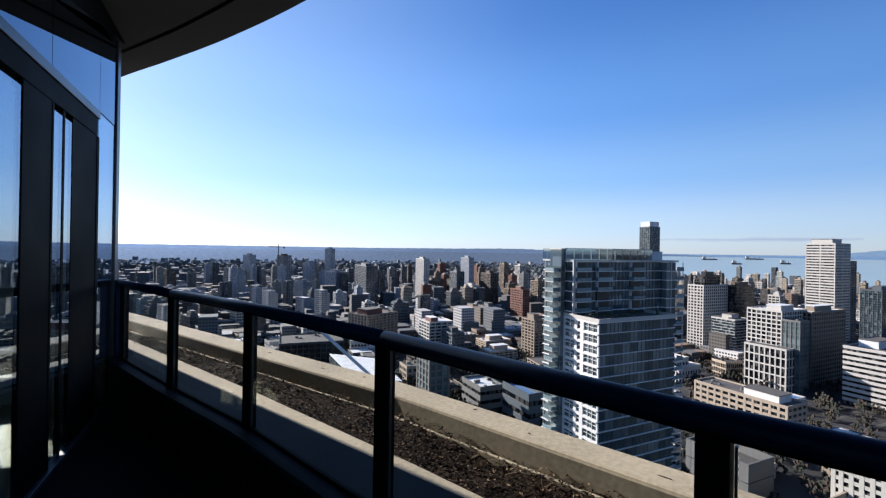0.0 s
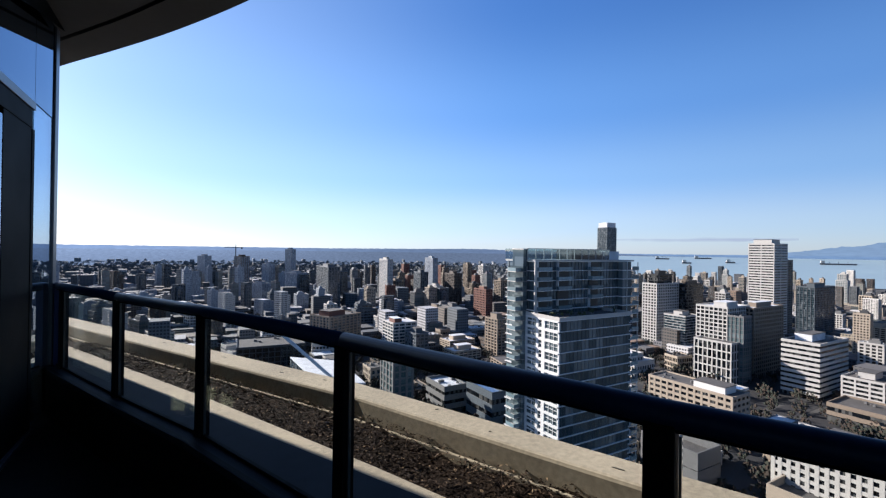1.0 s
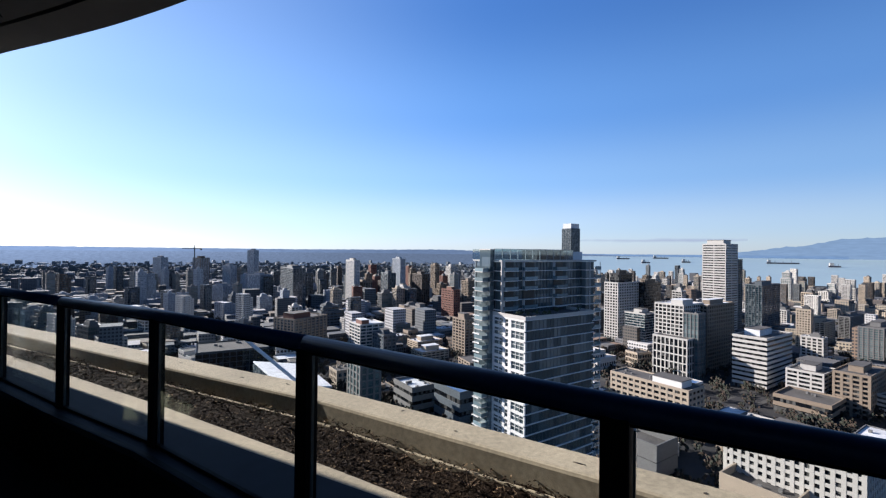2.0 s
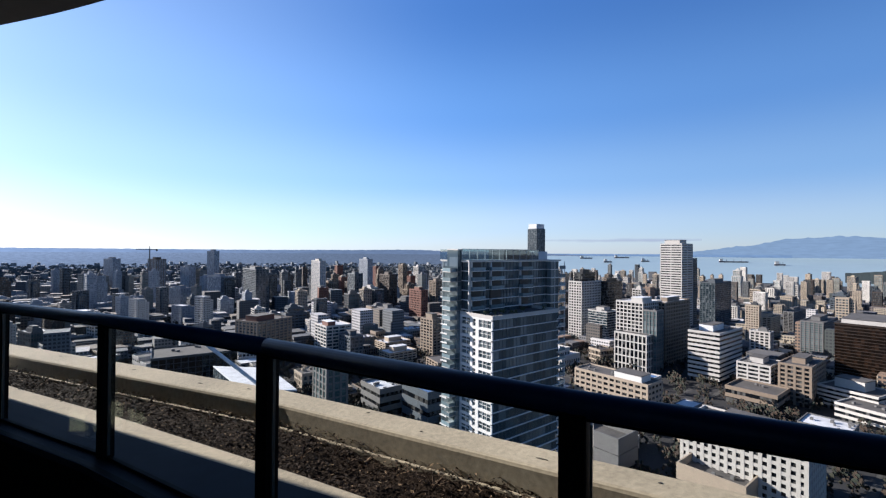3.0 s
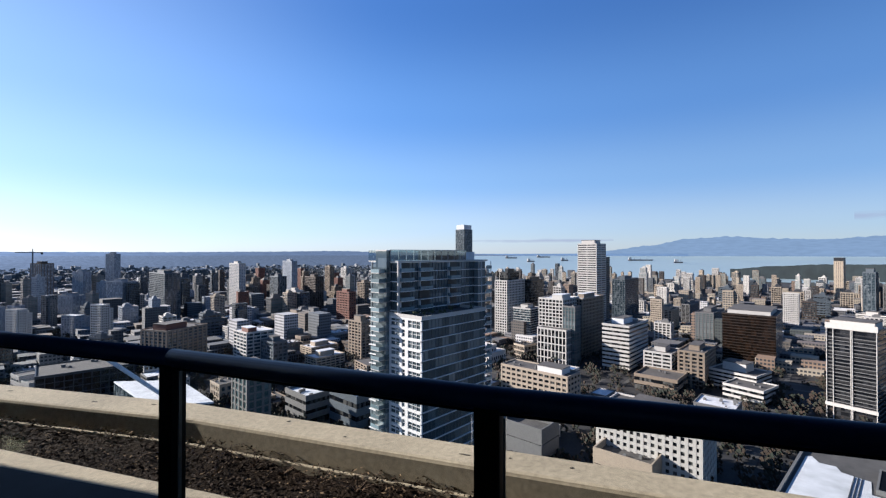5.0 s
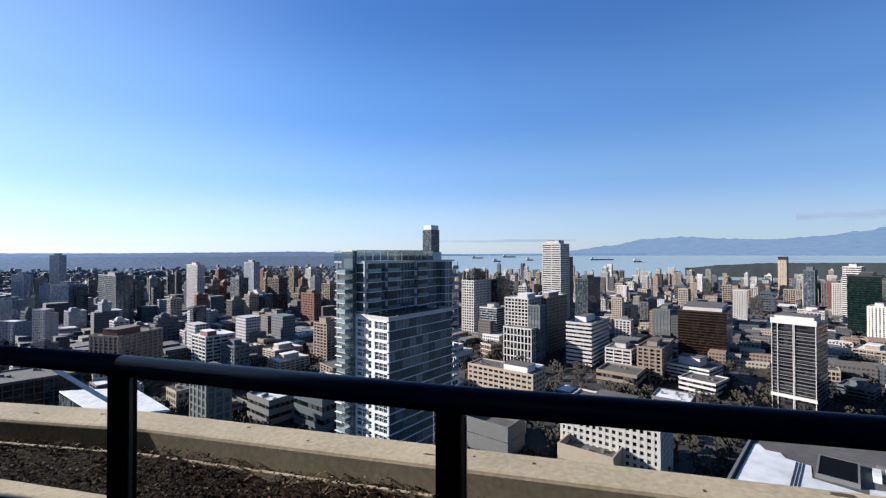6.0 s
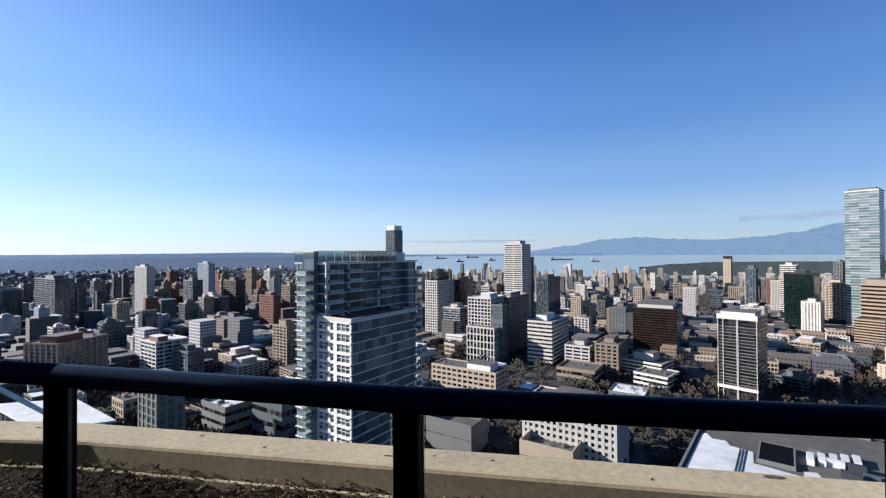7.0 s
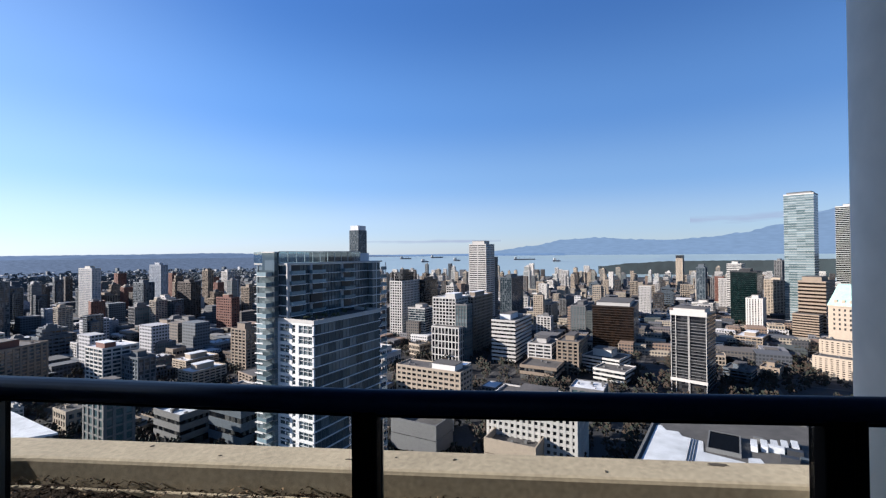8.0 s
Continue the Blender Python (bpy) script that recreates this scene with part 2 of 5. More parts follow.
parapet = tagged(part("parapet", prism([*PAR_OUT, *reversed(PAR_IN)], -0.6, PARAPET, 0.018), M_CONC), "weathered tan concrete parapet with stained top", "parapet", kind="structure")
parapet_foot = tagged(part("parapet_ledge", prism([*[(x - 0.01, y - 0.012) for x, y in PAR_IN], *reversed(offset_line(PAR_IN, 0.035))], 0.0, SOIL + 0.016, 0.004), M_CONC), "thin concrete lip between parapet and soil", "trim", kind="structure")


def soil_bed():
    """Uneven soil between kerb and parapet."""
    bm = bmesh.new()
    n, k = 150, 16
    rows = []
    inner, outer = [Vector(p) for p in curb_out], [Vector(p) for p in PAR_IN]

    def along(line, f):
        ls = [(line[i + 1] - line[i]).length for i in range(len(line) - 1)]
        d = f * sum(ls)
        for i, s in enumerate(ls):
            if d <= s or i == len(ls) - 1:
                return line[i].lerp(line[i + 1], d / s)
            d -= s

    for i in range(n + 1):
        a, b = along(inner, i / n), along(outer, i / n)
        row = []
        for j in range(k + 1):
            p = a.lerp(b, j / k)
            h = noise.noise((p.x * 3, p.y * 3, 0)) * 0.03 + noise.noise((p.x * 11, p.y * 11, 4)) * 0.022 + noise.noise((p.x * 30, p.y * 30, 9)) * 0.012
            row.append(bm.verts.new((p.x, p.y, SOIL + h)))
        rows.append(row)
    for i in range(n):
        for j in range(k):
            bm.faces.new((rows[i][j], rows[i][j + 1], rows[i + 1][j + 1], rows[i + 1][j]))
    bmesh.ops.recalc_face_normals(bm, faces=bm.faces)
    for f in bm.faces:
        f.smooth = True
    return bm


tagged(part("planter_soil", soil_bed(), M_SOIL), "dark damp planter soil strewn with dead leaves", "soil", kind="structure")


def litter(n, lo, hi, seed):
    """Dead leaves and twigs lying on the soil."""
    g = random.Random(seed)
    verts, faces = [], []
    a0, a1, b0, b1 = [Vector(p) for p in ((-3.2, 4.5), (2.0, 0.2), (-3.4, 4.98), (2.1, 0.62))]
    bend = Vector((0.12, 0.16))
    for i in range(n):
        f, s = g.random(), g.random()
        p = a0.lerp(a1, f).lerp(b0.lerp(b1, f), s) + bend * math.sin(math.pi * f) * 1.6 * s + bend * 0.4 * math.sin(math.pi * f)
        z = SOIL + noise.noise((p.x * 3, p.y * 3, 0)) * 0.03 + 0.012 + g.uniform(0, 0.03)
        t, l, w = g.uniform(0, 6.28), g.uniform(lo, hi), g.uniform(0.25, 0.6)
        c, q = math.cos(t) * l, math.sin(t) * l
        k = len(verts)
        u1, u2, u3 = g.uniform(-0.4, 0.6) * l, g.uniform(-0.2, 0.9) * l, g.uniform(-0.3, 0.7) * l
        verts += [(p.x - c, p.y - q, z + u1), (p.x + q * w, p.y - c * w, z + u2), (p.x + c, p.y + q, z + u3), (p.x - q * w, p.y + c * w, z + u2 * 0.5)]
        faces += [(k, k + 1, k + 2), (k, k + 2, k + 3)]
    me = bpy.data.meshes.new("litter")
    me.from_pydata(verts, [], faces)
    return me


def leaf_material():
    m = bpy.data.materials.new("dead_leaves")
    m.use_nodes = True
    n, l = m.node_tree.nodes, m.node_tree.links
    geo, cr = n.new("ShaderNodeNewGeometry"), n.new("ShaderNodeValToRGB")
    cr.color_ramp.elements[0].color, cr.color_ramp.elements[1].color = (0.012, 0.007, 0.004, 1), (0.2, 0.14, 0.08, 1)
    e = cr.color_ramp.elements.new(0.8)
    e.color = (0.03, 0.017, 0.009, 1)
    l.new(geo.outputs["Random Per Island"], cr.inputs[0])
    l.new(cr.outputs[0], n["Principled BSDF"].inputs["Base Color"])
    n["Principled BSDF"].inputs["Roughness"].default_value = 0.9
    n["Principled BSDF"].inputs["Specular IOR Level"].default_value = 0.15
    return m


M_LITTER = leaf_material()
tagged(shared("leaf_litter", litter(17000, 0.004, 0.014, 3), M_LITTER), "brown dead leaves scattered over planter soil", "leaves", kind="stuff")


def weed(x, y, seed):
    """Small dried plant with curling stalks."""
    g = random.Random(seed)
    root = thing("dried_plant", "small dried brown weed in the planter", "plant", "weeds in the planter", m=pose(x, y, SOIL))
    for s in range(9):
        bm = bmesh.new()
        t, lean = g.uniform(0, 6.28), g.uniform(0.03, 0.12)
        prev = None
        for k in range(6):
            f = k / 5
            p = Vector((math.cos(t) * lean * f * 1.2, math.sin(t) * lean * f * 1.2, 0.11 * f - 0.07 * f * f * g.uniform(0.5, 1.2)))
            r = 0.0022 * (1.2 - f)
            row = [bm.verts.new(p + Vector((r * math.cos(q * 2.09), r * math.sin(q * 2.09), r * 0.5 * q))) for q in range(3)]
            if prev:
                for q in range(3):
                    bm.faces.new((prev[q], prev[(q + 1) % 3], row[(q + 1) % 3], row[q]))
            prev = row
        part("stalk", bm, M_DRY, root)
    return root


for i, (px, py) in enumerate(((-0.36, 2.62), (0.02, 2.33), (0.16, 2.2), (0.31, 2.05), (0.45, 1.9), (-0.75, 2.98), (-1.25, 3.2), (0.75, 1.6), (-0.15, 2.3), (-0.3, 2.75))):
    weed(px, py, i)


# railing: tube rail, posts, glass panels
def tube(pts, z, rx, rz, seg=20):
    """Oval handrail along a plan line."""
    bm = bmesh.new()
    rings = []
    for i, p in enumerate(pts):
        a, b = Vector(pts[max(i - 1, 0)]), Vector(pts[min(i + 1, len(pts) - 1)])
        t = (b - a).normalized()
        rings.append([bm.verts.new((p[0] + t.y * rx * math.cos(2 * math.pi * s / seg), p[1] - t.x * rx * math.cos(2 * math.pi * s / seg), z + rz * math.sin(2 * math.pi * s / seg))) for s in range(seg)])
    for r, q in zip(rings, rings[1:]):
        for s in range(seg):
            f = bm.faces.new((r[s], r[(s + 1) % seg], q[(s + 1) % seg], q[s]))
            f.smooth = True
    bm.faces.new(rings[0])
    bm.faces.new(rings[-1])
    bmesh.ops.recalc_face_normals(bm, faces=bm.faces)
    return bm


railing = thing("railing", "dark metal balcony railing with clear glass panels", "railing")
R_MID, R_RX, R_RZ = RAIL_TOP - 0.031, 0.029, 0.031
for seg in ((0, 3), (2, 5), (4, 9)):
    pts = [Vector(p) for p in RAIL[seg[0]:seg[1]]]
    if seg[0]:
        pts[0] = pts[0] + (pts[1] - pts[0]).normalized() * 0.0022
    part("handrail", tube([tuple(p) for p in pts], R_MID, R_RX, R_RZ), M_RAIL, railing, "dark rounded metal handrail with blue sheen in its colour")
    part("rail_channel", tube([tuple(p) for p in pts], R_MID - 0.024, 0.02, 0.011, 8), M_FRAME, railing)
    if seg[0]:
        p, q = Vector(RAIL[seg[0]]), Vector(RAIL[seg[0] + 1])
        d = (q - p).normalized() * 0.006
        part("joint_sleeve", tube([tuple(p - d), tuple(p + d)], R_MID, R_RX - 0.003, R_RZ - 0.003), M_FRAME, railing)
post_me = None
for i in range(1, len(RAIL) - 1):
    a, b = Vector(RAIL[i - 1]), Vector(RAIL[i + 1])
    ang = math.atan2((b - a).y, (b - a).x)
    if post_me is None:
        bm = boxes((-0.031, -0.024, CURB - 0.3, 0.031, 0.03, R_MID - 0.01, 0.004))
        ob = part("post", bm, M_FRAME, railing)
        post_me = ob.data
        ob.matrix_basis = pose(*RAIL[i], 0, 0, 0, math.degrees(ang))
    else:
        shared("post", post_me, None, railing, "", pose(*RAIL[i], 0, 0, 0, math.degrees(ang)))
part("end_frame", boxes((0.033, -0.026, CURB - 0.3, 0.058, 0.034, R_MID - 0.012, 0.004)), M_FRAME, railing, "thick dark end frame beside the column").matrix_basis = pose(*RAIL[6], 0, 0, 0, -40.7)
part("end_post", boxes((-0.05, -0.03, 0.0, 0.05, 0.03, RAIL_TOP - 0.01, 0.004)), M_RAIL, railing).matrix_basis = pose(RAIL[0][0], RAIL[0][1], 0, 0, 0, -40)
for i in range(len(RAIL) - 1):
    a, b = Vector(RAIL[i]), Vector(RAIL[i + 1])
    t = (b - a).normalized()
    g = part("glass_panel", between(a + t * 0.042, b - t * 0.042, 0.01, R_MID - 0.035 - CURB - 0.02, CURB + 0.02), M_GLASS, railing, "clear toughened glass panel")
    g.visible_shadow = False
    # thin strip added for the reflection seen along each panel's edge
    for p, q in ((a + t * 0.036, a + t * 0.041),):
        part("edge_highlight", between(p, q, 0.012, R_MID - 0.04 - CURB - 0.02, CURB + 0.02), M_EDGE, railing, "grey strip standing in for a highlight beside the post")
    part("bottom_channel", between(a + t * 0.034, b - t * 0.034, 0.02, 0.014, CURB + 0.006, 0.002), M_FRAME, railing)

# glazed wall beside the balcony: doors, spandrel panels, corner panel
HEAD, SEAM = 2.2, 2.45


def wall_panel(s0, s1, z0, z1, o0, o1, bev=0.0):
    bm = bmesh.new()
    box(bm, s0, o0, z0, s1, o1, z1, bev)
    bm.transform(Matrix(((ALONG.x, OUT.x, 0, CORNER.x), (ALONG.y, OUT.y, 0, CORNER.y), (0, 0, 1, 0), (0, 0, 0, 1))))
    bmesh.ops.recalc_face_normals(bm, faces=bm.faces)
    return bm


wall = thing("wall_west", "dark framed glass wall with blue reflecting panels", "wall", kind="structure")
part("corner_trim", wall_panel(0.0, 0.1, 0.0, SOFFIT, -0.12, 0.012, 0.004), M_TRIM, wall)
panes = ((0.1, 0.6, 0.05, SEAM - 0.01), (1.2, 1.33, 0.05, HEAD), (1.37, 1.53, 0.05, HEAD), (1.94, 3.4, 0.05, HEAD), (3.5, 4.7, 0.05, HEAD), (4.8, 6.0, 0.05, HEAD))
for s0, s1, z0, z1 in panes:
    g = part("glass_pane", wall_panel(s0, s1, z0, z1, -0.014, -0.002), M_WINDOW, wall, "tinted reflecting glass pane")
    g.visible_shadow = False
for s0, s1, o0, o1 in ((0.6, 0.66, -0.022, 0.005), (0.66, 1.2, -0.022, 0.001), (1.33, 1.37, -0.022, 0.001), (1.53, 1.56, -0.022, 0.006), (1.56, 1.94, -0.022, 0.003), (3.4, 3.5, -0.11, 0.01), (4.7, 4.8, -0.11, 0.01), (6.0, 6.2, -0.11, 0.01)):
    part("mullion", wall_panel(s0, s1, 0.0, HEAD + 0.04, o0, o1, 0.004), M_FRAME, wall)
part("door_sill", wall_panel(0.62, 6.2, 0.0, 0.035, -0.1, 0.03, 0.004), M_TRIM, wall)
part("door_head", wall_panel(0.66, 6.2, HEAD + 0.04, 2.375, -0.1, 0.006, 0.004), M_FRAME, wall, "black door head")
part("head_trim", wall_panel(0.62, 6.2, 2.378, SEAM - 0.012, -0.1, 0.014, 0.004), M_TRIM, wall, "grey metal trim over the doors")
for s0, s1 in ((0.104, 0.586), (0.594, 1.556), (1.564, 2.7), (2.708, 3.9), (3.908, 5.1), (5.108, 6.2)):
    part("spandrel_panel", wall_panel(s0, s1, SEAM, SOFFIT, -0.05, 0.0), M_SPANDREL, wall, "blue-grey spandrel panel mirroring the sky")
part("spandrel_backing", wall_panel(0.03, 6.2, SEAM - 0.01, SOFFIT, -0.1, -0.055), M_FRAME, wall)

# unseen wall behind the camera, closing the balcony; black to cut bounced light
tagged(part("wall_south", prism([wall_at(6.2), wall_at(6.2, -0.2), (3.2, -4.3), (3.2, -4.0)], 0.0, SOFFIT), M_FRAME), "plain unseen black wall closing the balcony", "wall", kind="structure")

# room behind the glass
ROOM = [wall_at(0.0, -0.12), wall_at(6.2, -0.12), wall_at(6.2, -6.0), wall_at(0.0, -6.0)]
tagged(part("room_floor", prism(ROOM, -0.2, 0.02), M_PALE), "pale stone tile floor inside the flat", "floor", kind="structure")
bm = bmesh.new()
box(bm, -0.1, -6.2, 0.0, 6.3, -6.0, 2.7)
# low opening added and sized so that sun falls in a patch on the floor
for o0, o1, z0, z1 in ((-6.0, -1.02, 0.0, 2.7), (-0.66, -0.12, 0.0, 2.7), (-1.02, -0.66, 0.0, 0.25), (-1.02, -0.66, 0.66, 2.7)):
    box(bm, -0.12, o0, z0, 0.0, o1, z1)
bm.transform(Matrix(((ALONG.x, OUT.x, 0, CORNER.x), (ALONG.y, OUT.y, 0, CORNER.y), (0, 0, 1, 0), (0, 0, 0, 1))))
bmesh.ops.recalc_face_normals(bm, faces=bm.faces)
tagged(part("wall_room", bm, M_WHITE), "white inner walls of the flat with an opening added for a sun patch", "wall", kind="structure")
# unseen fin, added to block the sun and set the kerb's shadow edge
tagged(part("shade_fin", between((-3.452, 4.559), (-3.74, 4.19), 0.1, SOFFIT + 0.6, -0.6), M_WHITE), "unseen fin added to cast shade on the kerb", "wall", kind="structure")
tagged(part("room_ceiling", prism(ROOM, SEAM + 0.2, SEAM + 0.4), M_WHITE), "white ceiling inside the flat", "ceiling", kind="structure")

# soffit overhead with its drip groove and curved edge, and the bulkhead along the wall
edge = [(-5.6, 6.0), (-4.45, 5.3), (-3.5, 4.72), (-2.74, 4.3), (-1.94, 3.83), (-1.05, 3.22), (0.1, 2.3), (1.1, 1.25), (2.0, 0.1), (2.8, -1.2), (3.4, -2.7)]


def eased(pts, n=6):
    """A plan line rounded through its points."""
    out = []
    for i in range(len(pts) - 1):
        p0, p1, p2, p3 = (Vector(pts[min(max(k, 0), len(pts) - 1)]) for k in (i - 1, i, i + 1, i + 2))
        for s in range(n):
            t = s / n
            out.append(tuple(0.5 * ((2 * p1) + (p2 - p0) * t + (2 * p0 - 5 * p1 + 4 * p2 - p3) * t * t + (3 * p1 - p0 - 3 * p2 + p3) * t ** 3)))
    return out + [pts[-1]]


edge = eased(edge)
gro = offset_line(edge, 0.3)
gro2 = offset_line(edge, 0.325)
tagged(part("soffit", prism([*gro2, (3.2, -4.5), (-1.5, -5.0), (-6.5, 2.5)], SOFFIT, SOFFIT + 0.25), M_SOFFIT), "dark grey-brown panelled balcony soffit", "ceiling", kind="structure")
tagged(part("soffit_edge", prism([*edge, *reversed(gro)], SOFFIT - 0.012, SOFFIT + 0.3), M_SOFFIT), "curved edge strip of the soffit", "ceiling", kind="structure")
tagged(part("soffit_groove", prism([*gro, *reversed(gro2)], SOFFIT + 0.02, SOFFIT + 0.26), M_FRAME), "dark drip groove of the soffit", "trim", kind="structure")


def bulkhead():
    bm = bmesh.new()
    lo = []
    for s, z in ((-0.02, 1.9), (1.6, 1.43), (3.2, 1.0), (6.2, 0.95)):
        a, b = wall_at(s, -0.1), wall_at(s, 0.05)
        lo.append([bm.verts.new((*a, EYE + z)), bm.verts.new((*b, EYE + z + 0.05)), bm.verts.new((*b, SOFFIT + 0.01)), bm.verts.new((*a, SOFFIT + 0.01))])
    for p, q in zip(lo, lo[1:]):
        for k in range(4):
            bm.faces.new((p[k], p[(k + 1) % 4], q[(k + 1) % 4], q[k]))
    bm.faces.new(lo[0])
    bm.faces.new(lo[-1])
    bmesh.ops.recalc_face_normals(bm, faces=bm.faces)
    return bm


tagged(part("bulkhead", bulkhead(), M_FRAME), "dark sloping ceiling bulkhead along the glass wall", "ceiling", kind="structure")

# white column at the end of the parapet
bm = bmesh.new()
bmesh.ops.create_cone(bm, cap_ends=True, segments=48, radius1=0.34, radius2=0.34, depth=SOFFIT + 0.9, matrix=Matrix.Translation((2.27, -0.02, (SOFFIT - 0.9) / 2)))
for f in bm.faces:
    f.smooth = len(f.verts) == 4
tagged(part("column", bm, M_COLUMN), "round white painted concrete column in shade", "column", kind="structure")


# stains and chips on the parapet's top
def blot(x, y, w, d, turn, seed):
    g = random.Random(seed)
    bm = bmesh.new()
    vs = []
    for k in range(18):
        t = 2 * math.pi * k / 18
        r = g.uniform(0.6, 1.0)
        vs.append(bm.verts.new((w * r * math.cos(t), d * r * math.sin(t), 0)))
    f = bm.faces.new(vs)
    ex = bmesh.ops.extrude_face_region(bm, geom=[f])
    for v in ex["geom"]:
        if isinstance(v, bmesh.types.BMVert):
            v.co.z = 0.002
    bmesh.ops.recalc_face_normals(bm, faces=bm.faces)
    bm.transform(pose(x, y, PARAPET + 0.0005, 0, 0, turn))
    return part("stain", bm, M_STAIN, parapet)


for i, (x, y, w, d, t) in enumerate(((0.925, 1.79, 0.03, 0.006, -40), (2.19, 0.76, 0.05, 0.018, -42), (0.45, 2.2, 0.008, 0.005, 0), (0.2, 2.52, 0.012, 0.006, 20), (-0.9, 3.32, 0.03, 0.008, -36), (-1.5, 3.8, 0.02, 0.007, -30),
                                     (1.3, 1.5, 0.01, 0.007, 10), (1.75, 1.02, 0.012, 0.006, 40), (-0.55, 3.12, 0.02, 0.006, -36), (1.1, 1.68, 0.007, 0.005, 0), (-2.3, 4.4, 0.02, 0.008, -36))):
    blot(x, y, w, d, t, i)

# ---- the city ----
M_ASPHALT = material("dark_asphalt_streets", (0.015, 0.015, 0.0163), 0.9, 0, 0.4, 0.4, 0.02, 0)
M_SNOW = material("snow_dusted_roof", (0.51, 0.5236, 0.544), 0.8, 0, 0.25, 0.4, 0.09, 0)
M_ROOF = material("grey_gravel_roof", (0.07, 0.066, 0.063), 0.9, 0, 0.35, 0.5, 0.08, 0)
M_BW = material("white_concrete_facade", (0.39, 0.375, 0.35), 0.75, 0, 0.1, 0.6, 0.06, 0)
M_BEIGE = material("beige_stone_facade", (0.3, 0.25, 0.19), 0.8, 0, 0.12, 0.6, 0.06, 0)
M_TAN = material("tan_concrete_facade", (0.19, 0.15, 0.11), 0.8, 0, 0.14, 0.6, 0.06, 0)
M_BROWN = material("brown_precast_facade", (0.05, 0.035, 0.026), 0.7, 0, 0.15, 0.6, 0.06, 0)
M_BRICK = material("red_brick_facade", (0.13, 0.055, 0.038), 0.85, 0, 0.18, 1.2, 0.06, 0)
M_GREY = material("grey_concrete_facade", (0.115, 0.115, 0.115), 0.8, 0, 0.14, 0.6, 0.06, 0)
M_BLUEGREY = material("blue_grey_panel_facade", (0.06, 0.076, 0.092), 0.6, 0, 0.14, 0.6, 0.06, 0)
# blue-grey of distant haze put into the wall colour
M_HAZEBLUE = material("haze_tinted_facade", (0.2, 0.225, 0.26), 0.7, 0, 0.12, 0.6, 0.06, 0)
M_DKBRONZE = material("dark_bronze_panel", (0.0204, 0.0129, 0.0082), 0.45, 0, 0.2, 0.6, 0.06, 0)
M_CHAR = material("charcoal_panel", (0.034, 0.0354, 0.0394), 0.5, 0, 0.2, 0.6, 0.06, 0)
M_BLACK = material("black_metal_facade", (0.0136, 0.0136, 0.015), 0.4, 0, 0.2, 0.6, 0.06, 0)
M_COPPER = material("green_copper_roof", (0.2176, 0.3944, 0.34), 0.6, 0, 0.2, 0.6, 0.1, 0)
M_BLUEROOF = material("blue_metal_roof", (0.068, 0.136, 0.2856), 0.5, 0, 0.15, 0.6, 0.06, 0)
G_DARK = facade_glass("dark_window_glass", (0.005, 0.0065, 0.009), (0.1, 0.1, 0.095), (1.6, 1.6, 3.2), 0.12, 0.15, 0.5)
G_BLUE = facade_glass("blue_window_glass", (0.015, 0.028, 0.038), (0.16, 0.18, 0.19), (1.5, 1.5, 2.9), 0.1, 0.15, 0.6)
G_GREEN = facade_glass("green_window_glass", (0.055, 0.085, 0.09), (0.15, 0.19, 0.2), (9.0, 9.0, 3.6), 0.12, 0.6)
G_DKGREEN = facade_glass("dark_green_glass", (0.002, 0.007, 0.007), (0.006, 0.016, 0.015), (2.0, 2.0, 3.5), 0.12, 0.2, 0.5)
G_BLACK = facade_glass("black_window_glass", (0.005, 0.006, 0.008), (0.03, 0.032, 0.036), (2.0, 2.0, 3.0), 0.12, 0.2)
G_BRONZE = facade_glass("bronze_window_glass", (0.007, 0.0045, 0.003), (0.028, 0.016, 0.01), (2.0, 2.0, 3.5), 0.12, 0.2)
G_NEAR = facade_glass("blue_tower_glass", (0.095, 0.13, 0.145), (0.28, 0.335, 0.355), (2.96, 2.96, 2.9), 0.06, 0.3, 1.0, 0.55)
# panes of far towers, lightened by haze put into their tones
G_HAZE = facade_glass("haze_tinted_window_glass", (0.13, 0.16, 0.2), (0.34, 0.37, 0.41), (1.8, 1.8, 3.0), 0.15, 0.3)
HEROES = []           # ground taken: centre and radius
GRID = 25.0          # degrees by which the street grid is turned


def ring(x0, y0, x1, y1, z0, z1, t):
    """Band round a rectangle, t thick."""
    return boxes((x0, y0, z0, x1, y0 + t, z1), (x0, y1 - t, z0, x1, y1, z1), (x0, y0 + t, z0, x0 + t, y1 - t, z1), (x1 - t, y0 + t, z0, x1, y1 - t, z1))


def bar_mesh(name, bars, mat, parent):
    """Many small bars as one mesh."""
    verts, faces = [], []
    for x0, y0, z0, x1, y1, z1 in bars:
        k = len(verts)
        verts += [(x0, y0, z0), (x1, y0, z0), (x1, y1, z0), (x0, y1, z0), (x0, y0, z1), (x1, y0, z1), (x1, y1, z1), (x0, y1, z1)]
        faces += [(k, k + 1, k + 5, k + 4), (k + 1, k + 2, k + 6, k + 5), (k + 2, k + 3, k + 7, k + 6), (k + 3, k, k + 4, k + 7), (k + 4, k + 5, k + 6, k + 7), (k + 3, k + 2, k + 1, k)]
    me = bpy.data.meshes.new(name)
    me.from_pydata(verts, [], faces)
    return shared(name, me, mat, parent)


